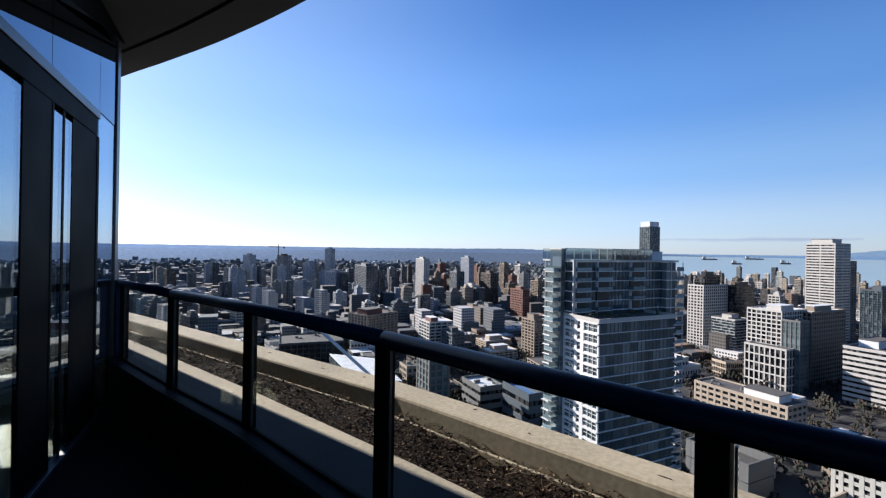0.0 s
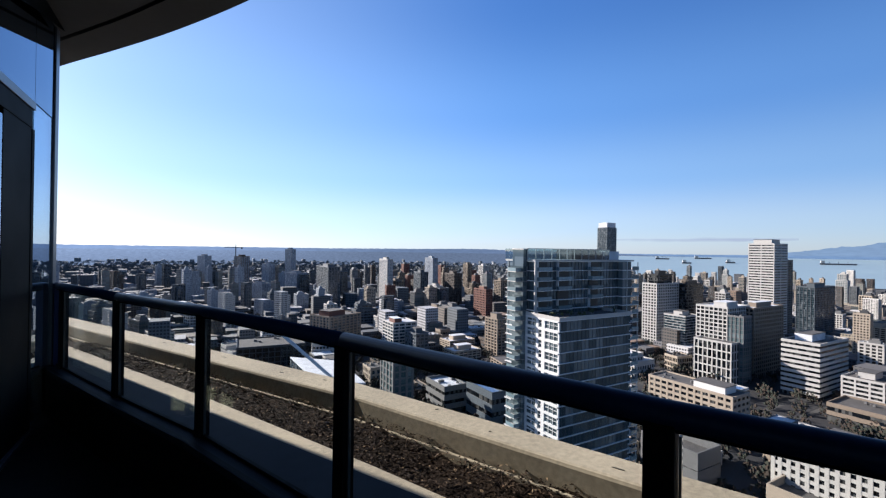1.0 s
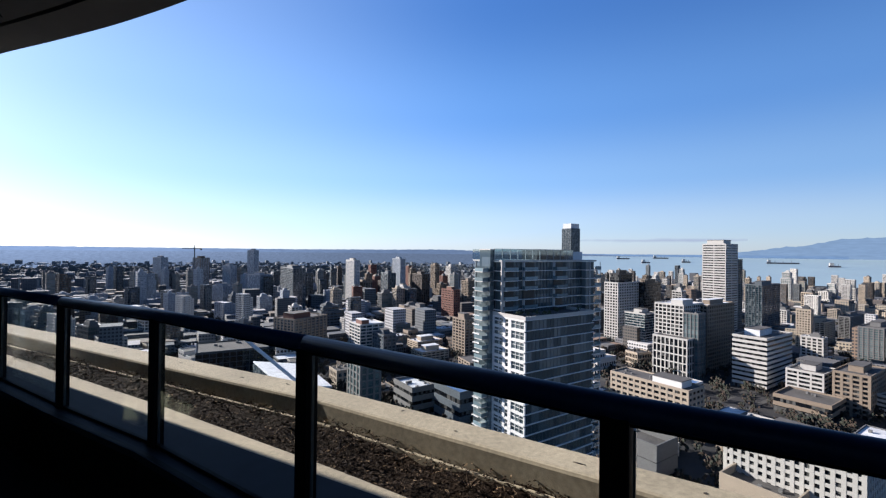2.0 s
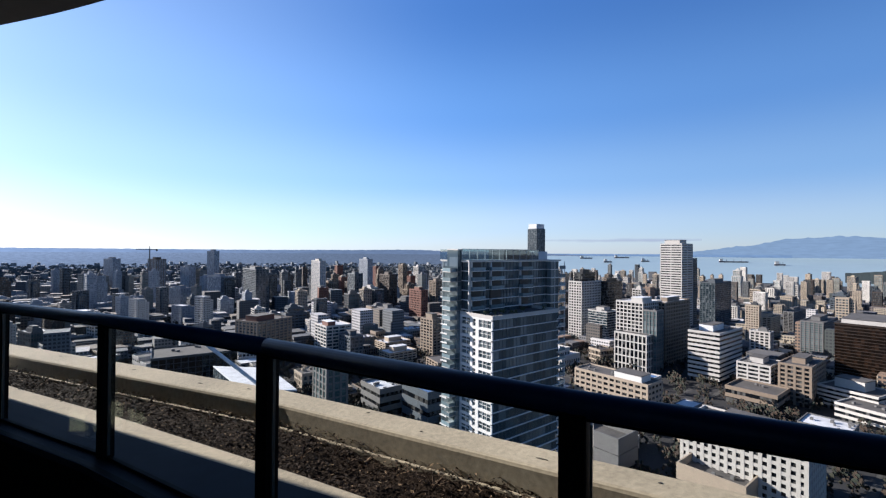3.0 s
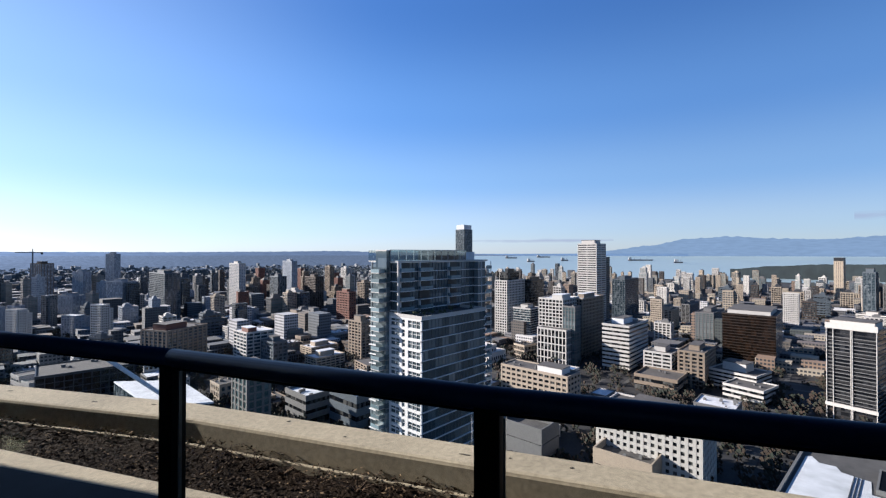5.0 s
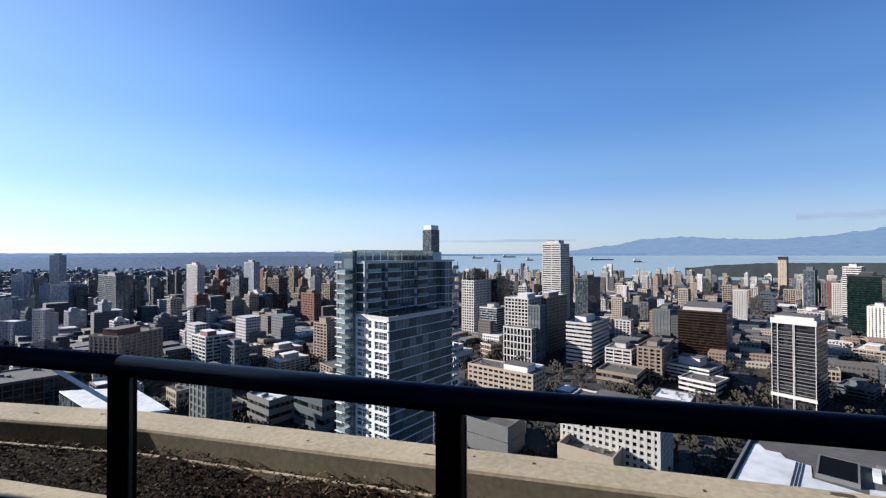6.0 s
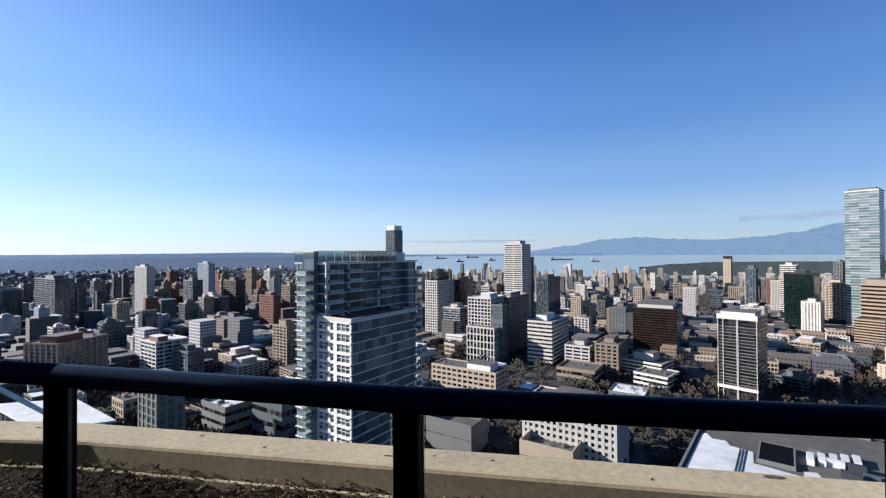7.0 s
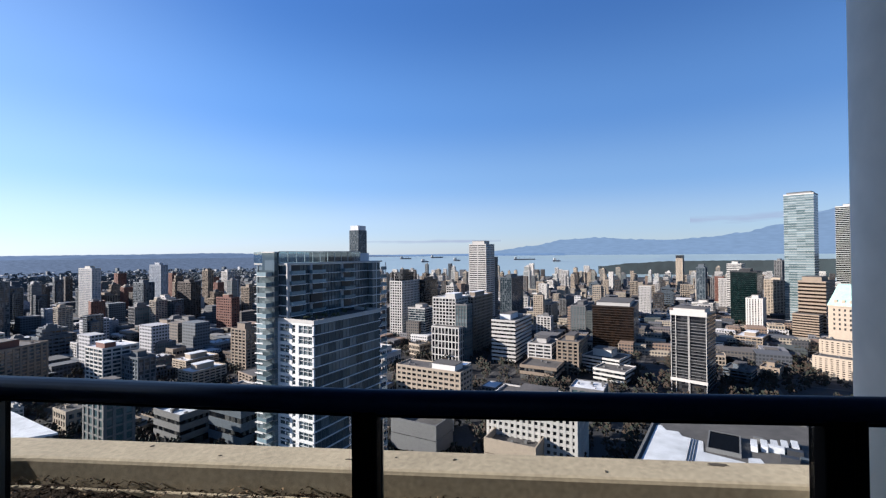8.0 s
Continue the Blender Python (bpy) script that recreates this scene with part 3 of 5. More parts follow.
def building(x, y, a, b, top, floors, label, wall=None, glass=None, band=0.35, pier=6.0, pw=0.8, roof=None, house=(0.25, 0.3, 0.75, 0.7, 4.0),
             name="office_building", base=None, rot=GRID, crown=0.0, z0=None, house_wall=None, category="building", units=3, crown_white=0.0):
    """Storeyed building. Corner (x, y) nearest the balcony; b runs along the street grid, a across it; band: share of a storey that is wall."""
    wall, glass, roof = wall or M_BW, glass or G_DARK, roof or M_ROOF
    g = GROUND if z0 is None else z0
    h = top - g
    root = thing(name, label, category, m=pose(x, y, g, 0, 0, rot))
    fh = h / floors
    part("body", boxes((0.3, 0.3, 0, b - 0.3, a - 0.3, h - 0.4)), glass, root, "rows of window glass")
    if band:
        me = None
        for i in range(floors):
            if me is None:
                ob = part("floor_band", ring(0, 0, b, a, -fh * band / 2, fh * band / 2, 0.6), wall, root)
                me = ob.data
                ob.location.z = fh
            else:
                shared("floor_band", me, None, root, "", pose(0, 0, fh * (i + 1)))
    if pier:
        me = None
        na, nb = max(1, round(a / pier)), max(1, round(b / pier))
        spots = [(b * i / nb, 0) for i in range(nb + 1)] + [(0, a * i / na) for i in range(1, na + 1)] + [(b, a * i / na) for i in range(1, na)]
        for px, py in spots:
            px, py = min(max(px, pw / 2 - 0.08), b - pw / 2 + 0.08), min(max(py, pw / 2 - 0.08), a - pw / 2 + 0.08)
            if me is None:
                ob = part("pier", boxes((-pw / 2, -pw / 2, 0, pw / 2, pw / 2, h + crown)), wall, root)
                me = ob.data
                ob.location = (px, py, 0)
            else:
                shared("pier", me, None, root, "", pose(px, py, 0))
    bm = ring(-0.05, -0.05, b + 0.05, a + 0.05, h - 0.6, h + 0.9, 0.5)
    part("roof_parapet", bm, wall, root)
    top_ob = part("roof", boxes((0.45, 0.45, h - 0.4, b - 0.45, a - 0.45, h + 0.15)), roof, root)
    if house:
        u0, v0, u1, v1, hh = house
        pr = part("plant_room", boxes((b * u0, a * v0, h + 0.15, b * u1, a * v1, h + hh)), house_wall or wall, root)
        part("plant_room_roof", boxes((b * u0 - 0.3, a * v0 - 0.3, h + hh, b * u1 + 0.3, a * v1 + 0.3, h + hh + 0.4)), roof, pr)
    if crown_white:
        part("crown", boxes((0.2, 0.2, h + 0.2, b * 0.9, a * 0.9, h + crown_white)), M_SNOW, root, "white rooftop crown")
    HEROES.append((Vector((x, y)) + Matrix.Rotation(radians(rot), 2) @ Vector((b / 2, a / 2)), math.hypot(a, b) / 2))
    rnd = random.Random(int(abs(x) * 7 + abs(y)))
    for i in range(units):
        ux, uy, s = rnd.uniform(0.08, 0.9) * b, rnd.uniform(0.08, 0.9) * a, rnd.uniform(0.7, 1.6)
        part("roof_unit", boxes((ux, uy, h + 0.15, ux + s * 1.6, uy + s, h + 0.15 + s)), M_GREY, top_ob)
    return root




def near_tower(x, y):
    """The glass tower nearest the balcony: white-walled lower block, set-back upper storeys with a glass windscreen, balcony wing."""
    root = thing("apartment_tower", "blue glass apartment tower with white lower block and roof terrace", "building", m=pose(x, y, GROUND, 0, 0, GRID))
    fh = 2.9
    h = -17.3 - GROUND
    a, b = 13.9, 29.6
    n = int(h / fh)
    part("body", boxes((0.35, 0.35, 0, b - 0.35, a + 1, h - 0.2)), G_NEAR, root, "blue-grey window glass")
    slab = wall_me = None
    for i in range(n):
        z = h - i * fh
        if slab is None:
            bm = boxes((-0.06, -0.12, -0.17, b + 0.1, 0.5, 0.0), (b - 0.5, 0.5, -0.17, b + 0.1, a, 0.0))
            ob = part("floor_slab", bm, M_TOWER, root, "white slab edge")
            slab = ob.data
            ob.location.z = z
            bm = boxes((-0.05, 0.5, -0.6, 0.4, a, 0.0), (-0.05, 0.0, -fh, 0.4, 0.5, -0.6), (-0.05, 5.6, -fh, 0.4, 6.9, -0.6), (-0.05, 8.2, -fh, 0.4, 9.2, -0.6), (-0.05, 13.2, -fh, 0.4, a, -0.6),
                       (0.1, 2.2, -fh, 0.3, 2.32, -0.6), (0.1, 3.9, -fh, 0.3, 4.02, -0.6), (0.1, 11.0, -fh, 0.3, 11.12, -0.6), (0.1, 0.5, -fh * 0.55, 0.3, a, -fh * 0.55 + 0.1), (0.05, 0.5, -fh, 0.35, a, -fh + 0.22))
            ob = part("end_wall", bm, M_TOWER, root, "white wall panel with window openings")
            wall_me = ob.data
            ob.location.z = z
        else:
            for me, nm in ((slab, "floor_slab"), (wall_me, "end_wall")):
                shared(nm, me, None, root, "", pose(0, 0, z))
    bars = [(k * b / 20 - 0.03, 0.26, h - (i + 1) * fh + 0.02, k * b / 20 + 0.03, 0.4, h - i * fh - 0.43) for i in range(n) for k in range(1, 20)]
    tagged(bar_mesh("mullions", bars, M_BLUEGREY, root), kind="stuff")
    part("terrace", boxes((0.3, 0.3, h, b - 0.3, a, h + 0.12)), M_ROOF, root, "roof terrace")
    part("terrace_parapet", ring(-0.08, -0.08, b + 0.15, a, h, h + 1.0, 0.3), M_BW, root, "white terrace parapet")
    rnd = random.Random(5)
    for k in range(9):
        px, py, r = rnd.uniform(1, b - 2), rnd.uniform(1, 6), rnd.uniform(0.35, 0.7)
        pl = part("terrace_planter", boxes((px, py, h + 0.12, px + 1.2, py + 0.6, h + 0.7)), M_GREY, root)
        bm = bmesh.new()
        for q in range(14):
            bmesh.ops.create_icosphere(bm, subdivisions=1, radius=r * rnd.uniform(0.3, 0.5), matrix=Matrix.Translation((px + 0.6 + rnd.uniform(-0.6, 0.6), py + 0.3 + rnd.uniform(-0.4, 0.4), h + 0.8 + rnd.uniform(0, 0.8))))
        part("shrub", bm, M_LEAF, pl)
    # upper storeys
    X0, X1, Y0, Y1, H2 = 0.5, 44.0, 10.5, 24.0, EYE - 2.6 - GROUND
    part("upper_body", boxes((X0 + 0.4, Y0 + 0.4, 0, X1 - 0.4, Y1, H2 - 0.3)), G_NEAR, root, "blue-grey window glass")
    n2 = int((H2 - 6) / fh)
    s2 = bay = None
    stack = {}
    for i in range(n2):
        z = H2 - i * fh
        if s2 is None:
            ob = part("upper_slab", boxes((X0 - 0.25, Y0 - 0.3, -0.2, X1 + 0.3, Y0 + 0.6, 0), (X0 - 0.25, Y0 + 0.6, -0.2, X0 + 0.5, Y1, 0), (X1 - 0.5, Y0 + 0.6, -0.2, X1 + 0.3, Y1, 0)), M_TOWER, root)
            s2 = ob.data
            ob.location.z = z
        else:
            shared("upper_slab", s2, None, root, "", pose(0, 0, z))
        # balconies on the front, with solid black panels painted in for their shade
        for px, w, deep in ((0.9, 5.0, 1.5), (9.0, 5.6, 1.1), (22.6, 5.2, 1.7)):
            if i > 9:
                continue
            if i == 0:
                ob = part("balcony", boxes((0, -deep, -0.18, w, 0, 0.0)), M_TOWER, root, "projecting balcony slab")
                ob.location = (px, Y0, z - fh)
                go = part("balustrade", boxes((0, -deep, 0.0, w, -deep + 0.06, 1.05), (0, -deep + 0.06, 0, 0.06, 0, 1.05), (w - 0.06, -deep + 0.06, 0, w, 0, 1.05)), M_RAILGLASS, ob, "glass balustrade")
                dv = part("recess", boxes((0.5, 0.1, 0.02, w - 0.5, 0.42, 2.62)), M_BLACK, ob, "black panel standing in for balcony shade")
                fv = part("fin", boxes((0.3, -0.5, 0.0, 0.5, 0.4, 2.68)), M_TOWER, ob, "white fin beside the black panel")
                stack[px] = (ob.data, go.data, dv.data, fv.data)
            else:
                me = stack[px]
                ob = shared("balcony", me[0], None, root, "", pose(px, Y0, z - fh))
                if (i * 7 + int(px)) % 5:
                    shared("balustrade", me[1], None, ob)
                shared("recess", me[2], None, ob)
                if (i + int(px)) % 3:
                    shared("fin", me[3], None, ob)
        # glazed bay at the end, with open corner balconies
        if bay is None:
            ob = part("bay_slab", boxes((36.2, -2.2, -0.24, 44.6, 0, 0.0)), M_TOWER, root, "white bay slab")
            ob.location = (0, Y0, z - fh)
            bg = part("bay_glass", boxes((37.0, -1.7, 0.0, 41.2, 0.3, 2.66)), G_NEAR, ob, "glazed bay front")
            br = part("bay_balustrade", boxes((41.2, -2.2, 0.0, 44.6, -2.14, 1.1), (44.54, -2.14, 0.0, 44.6, 0, 1.1)), M_RAILGLASS, ob)
            bf = part("bay_fin", boxes((44.3, -2.0, 0.0, 44.5, -1.8, 2.66)), M_TOWER, ob)
            bm2 = part("bay_mullion", boxes((39.0, -1.85, 0.0, 39.15, -1.65, 2.66)), M_TOWER, ob)
            bay = (ob.data, bg.data, br.data, bf.data, bm2.data)
        else:
            ob = shared("bay_slab", bay[0], None, root, "", pose(0, Y0, z - fh))
            for nm, me in zip(("bay_glass", "bay_balustrade", "bay_fin", "bay_mullion"), bay[1:]):
                shared(nm, me, None, ob)
    bars = []
    for i in range(n2):
        z = H2 - i * fh
        bars += [(X0 + 0.45 + k * (X1 - X0 - 1) / 29, Y0 + 0.25, z - fh + 0.01, X0 + 0.55 + k * (X1 - X0 - 1) / 29, Y0 + 0.45, z - 0.31) for k in range(30)]
        bars += [(X0 + 0.25, Y0 + 0.55 + k * 2.4, z - fh + 0.01, X0 + 0.45, Y0 + 0.65 + k * 2.4, z - 0.31) for k in range(6)]
    tagged(bar_mesh("upper_mullions", bars, M_BLUEGREY, root), kind="stuff")
    part("corner_fin", boxes((X0 - 0.6, Y0 - 0.7, h + 0.12, X0 + 0.15, Y0 - 0.3, H2 - 0.2)), M_BW, root, "white corner column")
    part("upper_roof", boxes((X0 - 0.4, Y0 - 0.4, H2, X1 + 0.4, Y1, H2 + 0.35)), M_BW, root, "white roof slab edge")
    part("windscreen", ring(X0 - 0.5, Y0 + 3.0, X1 - 8.0, Y1, H2 + 0.35, H2 + 3.6, 0.1), M_SCREEN, root, "tall glass rooftop windscreen")
    for k in range(12):
        px = X0 - 0.4 + k * (X1 - X0 - 7.7) / 11
        part("windscreen_post", boxes((px, Y0 + 2.95, H2 + 0.35, px + 0.14, Y0 + 3.12, H2 + 3.7)), M_BW, root)
    part("windscreen_rail", boxes((X0 - 0.5, Y0 + 2.93, H2 + 3.6, X1 - 8, Y0 + 3.14, H2 + 3.75)), M_BW, root)
    part("plant_room", boxes((20, 15, H2 + 0.35, 33, 22, H2 + 3.4)), M_BLACK, root, "dark rooftop plant room")
    part("plant_room_roof", boxes((19.3, 14.4, H2 + 3.4, 33.6, 22.6, H2 + 3.8)), M_GREY, root)
    # bright reflection in rooftop glass, put in as a white box
    part("bright_roof_box", boxes((34.5, 14, H2 + 0.35, 41.5, 20, H2 + 3.2)), M_SNOW, root, "white rooftop box standing in for reflecting glass")
    # balcony wing
    WX0, WX1, WY0, WY1, H3 = -1.2, 0.5, 13.8, 18.8, H2 + 3.3
    part("wing_body", boxes((WX0, WY0, 0, WX1, WY1, H3)), G_NEAR, root, "glazed side wing")
    part("wing_top", boxes((WX0 - 0.15, WY0 - 0.15, H3, WX1 + 0.1, WY1, H3 + 0.3)), M_BW, root)
    wb = None
    for i in range(n2):
        z = H3 - 6.5 - i * fh
        if wb is None:
            ob = part("wing_balcony", boxes((-2.2, 0.8, -0.22, 0.0, 4.6, 0.0)), M_BW, root, "white corner balcony slab")
            wb = ob.data
            ob.location = (WX0, WY0, z)
            go = part("wing_balustrade", boxes((-2.2, 0.8, 0, -2.15, 4.6, 1.05), (-2.15, 0.8, 0, 0, 0.85, 1.05)), M_BALGLASS, ob)
            wg = go.data
            so = part("wing_slab", boxes((-0.1, -0.1, -0.2, WX1 - WX0, 0.1, 0.02), (-0.1, 0.1, -0.2, 0.1, WY1 - WY0, 0.02)), M_GREY, ob)
            ws = so.data
        else:
            ob = shared("wing_balcony", wb, None, root, "", pose(WX0, WY0, z))
            shared("wing_balustrade", wg, None, ob)
            shared("wing_slab", ws, None, ob)
    HEROES.append((Vector((x, y)) + Matrix.Rotation(radians(GRID), 2) @ Vector((20, 12)), 26))
    return root


M_TOWER = material("bright_white_tower_concrete", (0.544, 0.5372, 0.5236), 0.6, 0, 0.06, 0.6, 0.06, 0)
M_SCREEN = clear_glass("clear_windscreen_glass", (0.62, 0.72, 0.76), 0.03, 0.12, 3.0)
M_BALGLASS = material("pale_blue_balustrade_glass", (0.1496, 0.204, 0.2244), 0.1, 0, 0.15, 0.6, 0.3, 0, 0.8, 0.3)
# paled base colour stands in for sky reflected by the balustrades
M_RAILGLASS = material("sky_tinted_balustrade_glass", (0.2, 0.27, 0.3), 0.08, 0.3, 0.2, 0.6, 0.3, 0, 1.0, 0.3)
M_LEAF = material("dull_green_foliage", (0.0408, 0.051, 0.0204), 0.9, 0, 0.4, 2, 0.4, 0)
near_tower(41.5, 115.0)
building(283.6, 276.4, 23.0, 48.3, -60.0, 11, "white office block with dark ribbon windows", band=0.55, pier=0, roof=M_ROOF, house=(0.2, 0.35, 0.65, 0.8, 5.0), house_wall=M_SNOW)
building(403.6, 447.8, 25.9, 30.8, 13.9, 38, "slim white residential tower with balcony bands", band=0.56, pier=13, pw=0.8, name="apartment_tower", house=(0.1, 0.15, 0.7, 0.85, 5.0))
building(415.5, 454.1, 7.0, 32.0, -4.2, 36, "narrow darker wing of a white residential tower", wall=M_GREY, band=0.3, pier=5, name="apartment_tower")
building(252.7, 323.7, 24.7, 33.6, -40.9, 18, "white gridded hotel block with many windows", band=0.3, pier=3.4, pw=0.8, house=(0.1, 0.1, 0.6, 0.5, 4.0), roof=M_SNOW)
building(245.9, 310.4, 28.6, 18.8, -66.6, 5, "pale hotel podium with tall window bays", wall=M_BW, band=0.16, pier=3.6, pw=0.9, house=None)
building(256.2, 311.3, 11.8, 12.1, -46.4, 16, "pale glass bay of the hotel", wall=M_GREY, glass=G_GREEN, band=0.15, pier=3, pw=0.5, house=None)
building(280.7, 330.4, 14.0, 49.9, -42.2, 17, "brown hotel wing with snowy roof", wall=M_TAN, band=0.35, pier=3.4, pw=1.0, roof=M_SNOW)
building(268.7, 399.1, 22.4, 22.4, -59.1, 15, "dark apartment block with white slab edges", wall=M_BW, glass=G_BLUE, band=0.16, pier=0, roof=M_ROOF)
building(263.7, 439.7, 17.1, 41.4, -30.9, 22, "slim office block with pale gridded end", band=0.38, pier=3.2, pw=1.0, wall=M_BW, house=None, units=2)
building(270.4, 449.5, 11.6, 26.3, -21.5, 24, "dark rooftop storeys of an office block", wall=M_BLACK, band=0.25, pier=0)
building(302.3, 448.5, 8.4, 32.7, -31.6, 20, "dark glass office slab behind", wall=M_BLACK, glass=G_DARK, band=0.2, pier=0)
building(175.2, 219.8, 49.8, 17.8, -75.8, 7, "low beige office building with rows of windows", wall=M_BEIGE, band=0.5, pier=4, pw=1.2, house=(0.12, 0.1, 0.75, 0.45, 4.0), house_wall=M_WHITE, units=10)
building(188.7, 232.2, 9.7, 10.7, -76.2, 7, "blue snowy rooftop pavilion", wall=M_BW, glass=G_BLUE, band=0.3, pier=0, roof=M_BLUEROOF, house=None, units=0)
building(119.1, 168.0, 26.0, 17.0, -83.3, 2, "low building with grey flat roof and white parapet", wall=M_GREY, band=0.95, pier=0, house=None, units=0)
building(160.0, 119.1, 42.8, 25.5, -69.0, 10, "white apartment block with many windows on a podium", wall=M_BW, band=0.46, pier=2.9, pw=1.35, units=4)
building(142.1, 127.1, 24.0, 15.0, -85.0, 2, "cream walled garden podium", wall=M_BEIGE, band=0.95, pier=0, house=None, units=6)
building(407.0, 235.0, 39.8, 57.5, -53.3, 18, "dark brown glass office block with white cap", wall=M_DKBRONZE, glass=G_BRONZE, band=0.25, pier=0, roof=M_ROOF, house=(0.05, 0.1, 0.95, 0.9, 4.0), house_wall=M_BW)
building(317.2, 196.0, 31.2, 26.0, -84.9, 5, "white terraced low office building", wall=M_BW, band=0.5, pier=0, house=(0.3, 0.3, 0.8, 0.8, 6.0), rot=11)
building(299.4, 180.6, 24.3, 24.0, -88.4, 3, "white terraced lower wing", wall=M_BW, band=0.5, pier=0, house=None, rot=11)
building(289.8, 240.9, 20.6, 26.4, -76.2, 8, "white balconied apartment block", wall=M_BW, band=0.45, pier=8, pw=1.0)
building(299.7, 221.2, 18.1, 38.3, -72.4, 9, "brown balconied apartment block", wall=M_TAN, band=0.4, pier=4.5, pw=1.4)
building(269.2, 219.1, 29.5, 27.2, -88.6, 2, "low tan garden podium", wall=M_TAN, band=0.5, pier=0, house=None)
building(476.3, 395.3, 17.5, 33.9, -70.1, 14, "beige stepped apartment block", wall=M_BEIGE, band=0.4, pier=5)
building(467.8, 463.3, 18.1, 55.4, -35.1, 24, "dark blue glass tower", wall=M_BLUEGREY, glass=G_BLUE, band=0.15, pier=4, pw=0.5)
building(445.4, 318.6, 17.4, 61.0, -62.9, 17, "grey-green slab apartment block", wall=M_GREY, glass=G_GREEN, band=0.4, pier=3.5)
building(525.5, 408.8, 10.0, 53.3, -66.8, 18, "grey apartment tower with rows of windows", wall=M_GREY, band=0.35, pier=4)
black_tower = building(324.1, 134.5, 22.3, 30.0, -43.8, 19, "black office tower framed by white columns", wall=M_BLACK, glass=G_BLACK, band=0.3, pier=0, house=(0.05, 0.05, 0.6, 0.95, 5.0), house_wall=M_BW, rot=11)
building(1139.8, 526.8, 15.5, 22.0, -15.3, 30, "tall tan tower with dark cap", wall=M_BEIGE, band=0.6, pier=3, pw=1.6, house=(0.0, 0.0, 1.0, 1.0, 8.0), house_wall=M_BLACK, name="apartment_tower", rot=15)
building(862.4, 358.7, 14.7, 20.0, -27.7, 30, "blue-grey slim residential tower", wall=M_BLUEGREY, glass=G_BLUE, band=0.25, pier=5, house=(0.2, 0.2, 0.8, 0.8, 6.0), name="apartment_tower", rot=13)
building(909.5, 361.6, 7.5, 16.0, -48.3, 26, "thin grey tower beside the park", wall=M_GREY, band=0.35, pier=4, name="apartment_tower", rot=13)
building(699.3, 280.8, 28.3, 20.0, -75.1, 12, "white low-rise blocks before the towers", wall=M_BW, band=0.5, pier=0, rot=11)
building(732.7, 255.4, 18.5, 30.0, -17.3, 30, "white stepped office tower", wall=M_BW, band=0.5, pier=0, name="office_tower", rot=11)
building(681.0, 219.1, 31.1, 34.0, -26.3, 26, "dark green glass office tower", wall=M_BLACK, glass=G_DKGREEN, band=0.06, pier=0, name="office_tower", rot=7)
building(639.7, 200.3, 17.8, 20.0, -58.0, 19, "white slim apartment tower", wall=M_BW, band=0.3, pier=3, pw=1.6, name="apartment_tower", rot=7)
building(716.0, 167.0, 31.7, 26.0, 75.9, 52, "tall pale green glass tower", wall=M_BW, glass=G_GREEN, band=0.1, pier=0, name="glass_tower", house=(0.1, 0.1, 0.9, 0.9, 3.0), house_wall=M_GREY, rot=3)
building(953.5, 166.0, 28.9, 26.0, 73.9, 56, "distant dark green glass tower", wall=M_BW, glass=G_DKGREEN, band=0.22, pier=0, name="glass_tower", rot=1)
building(810.8, 223.1, 28.3, 20.0, -43.3, 24, "beige office slab with window rows", wall=M_BEIGE, band=0.45, pier=4, rot=5)
building(1098.1, 309.2, 13.4, 30.0, -18.6, 30, "grey office tower far off", wall=M_GREY, band=0.4, pier=5, rot=5)
building(598.8, 130.7, 23.9, 40.0, -31.9, 17, "tan stepped office building with brown bands", wall=M_TAN, glass=G_BRONZE, band=0.5, pier=0, house=(0.15, 0.2, 0.8, 0.9, 5.0), rot=1)
building(582.7, 133.1, 22.8, 40.0, -66.4, 12, "lower stepped wing of the tan office building", wall=M_TAN, glass=G_BRONZE, band=0.5, pier=0, house=None, rot=1)
building(449.6, 79.8, 27.8, 16.0, -83.5, 9, "beige stone hotel front with small windows", wall=M_BEIGE, band=0.6, pier=3.4, pw=1.9, house=None, name="grand_hotel", rot=-1)
building(483.2, 82.3, 28.6, 16.0, -75.4, 12, "beige stone hotel wing with small windows", wall=M_BEIGE, band=0.6, pier=3.4, pw=1.9, house=None, name="grand_hotel", rot=-1)
building(378.3, 126.3, 18.4, 20.0, -89.1, 4, "dark low building in shade", wall=M_BLUEGREY, band=0.3, pier=0, rot=7)
building(407.4, 117.2, 12.6, 16.0, -89.9, 4, "ochre low-rise with arched front", wall=M_TAN, band=0.5, pier=4, pw=1.6, rot=7)
building(521.3, 163.7, 24.5, 30.0, -87.0, 4, "low building with dusted roof", wall=M_TAN, band=0.4, pier=5, roof=M_SNOW, rot=7)
building(341.4, 719.9, 20.2, 24.2, 44.8, 46, "slender dark tower with white crown", wall=M_BLUEGREY, glass=G_BLUE, band=0.12, pier=4, pw=0.4, house=(0.1, 0.1, 0.9, 0.9, 0.6), name="glass_tower", crown_white=9.0)
building(110.7, 600.1, 30.0, 11.4, -52.5, 14, "red brick apartment tower", wall=M_BRICK, band=0.45, pier=4, pw=1.4, roof=M_BEIGE, name="apartment_tower")
building(85.1, 400.1, 20.0, 10.3, -62.4, 13, "tan balconied apartment block", wall=M_TAN, band=0.4, pier=4.5, pw=1.3, house=(0.2, 0.2, 0.8, 0.7, 5.0))
building(42.2, 545.2, 30.0, 8.1, -72.5, 10, "tan brick warehouse block", wall=M_TAN, band=0.55, pier=5, pw=2.0, house=(0.1, 0.3, 0.5, 0.8, 5.0))
building(56.4, 520.1, 27.1, 14.3, -66.8, 12, "grey rounded apartment block", wall=M_GREY, band=0.35, pier=4)
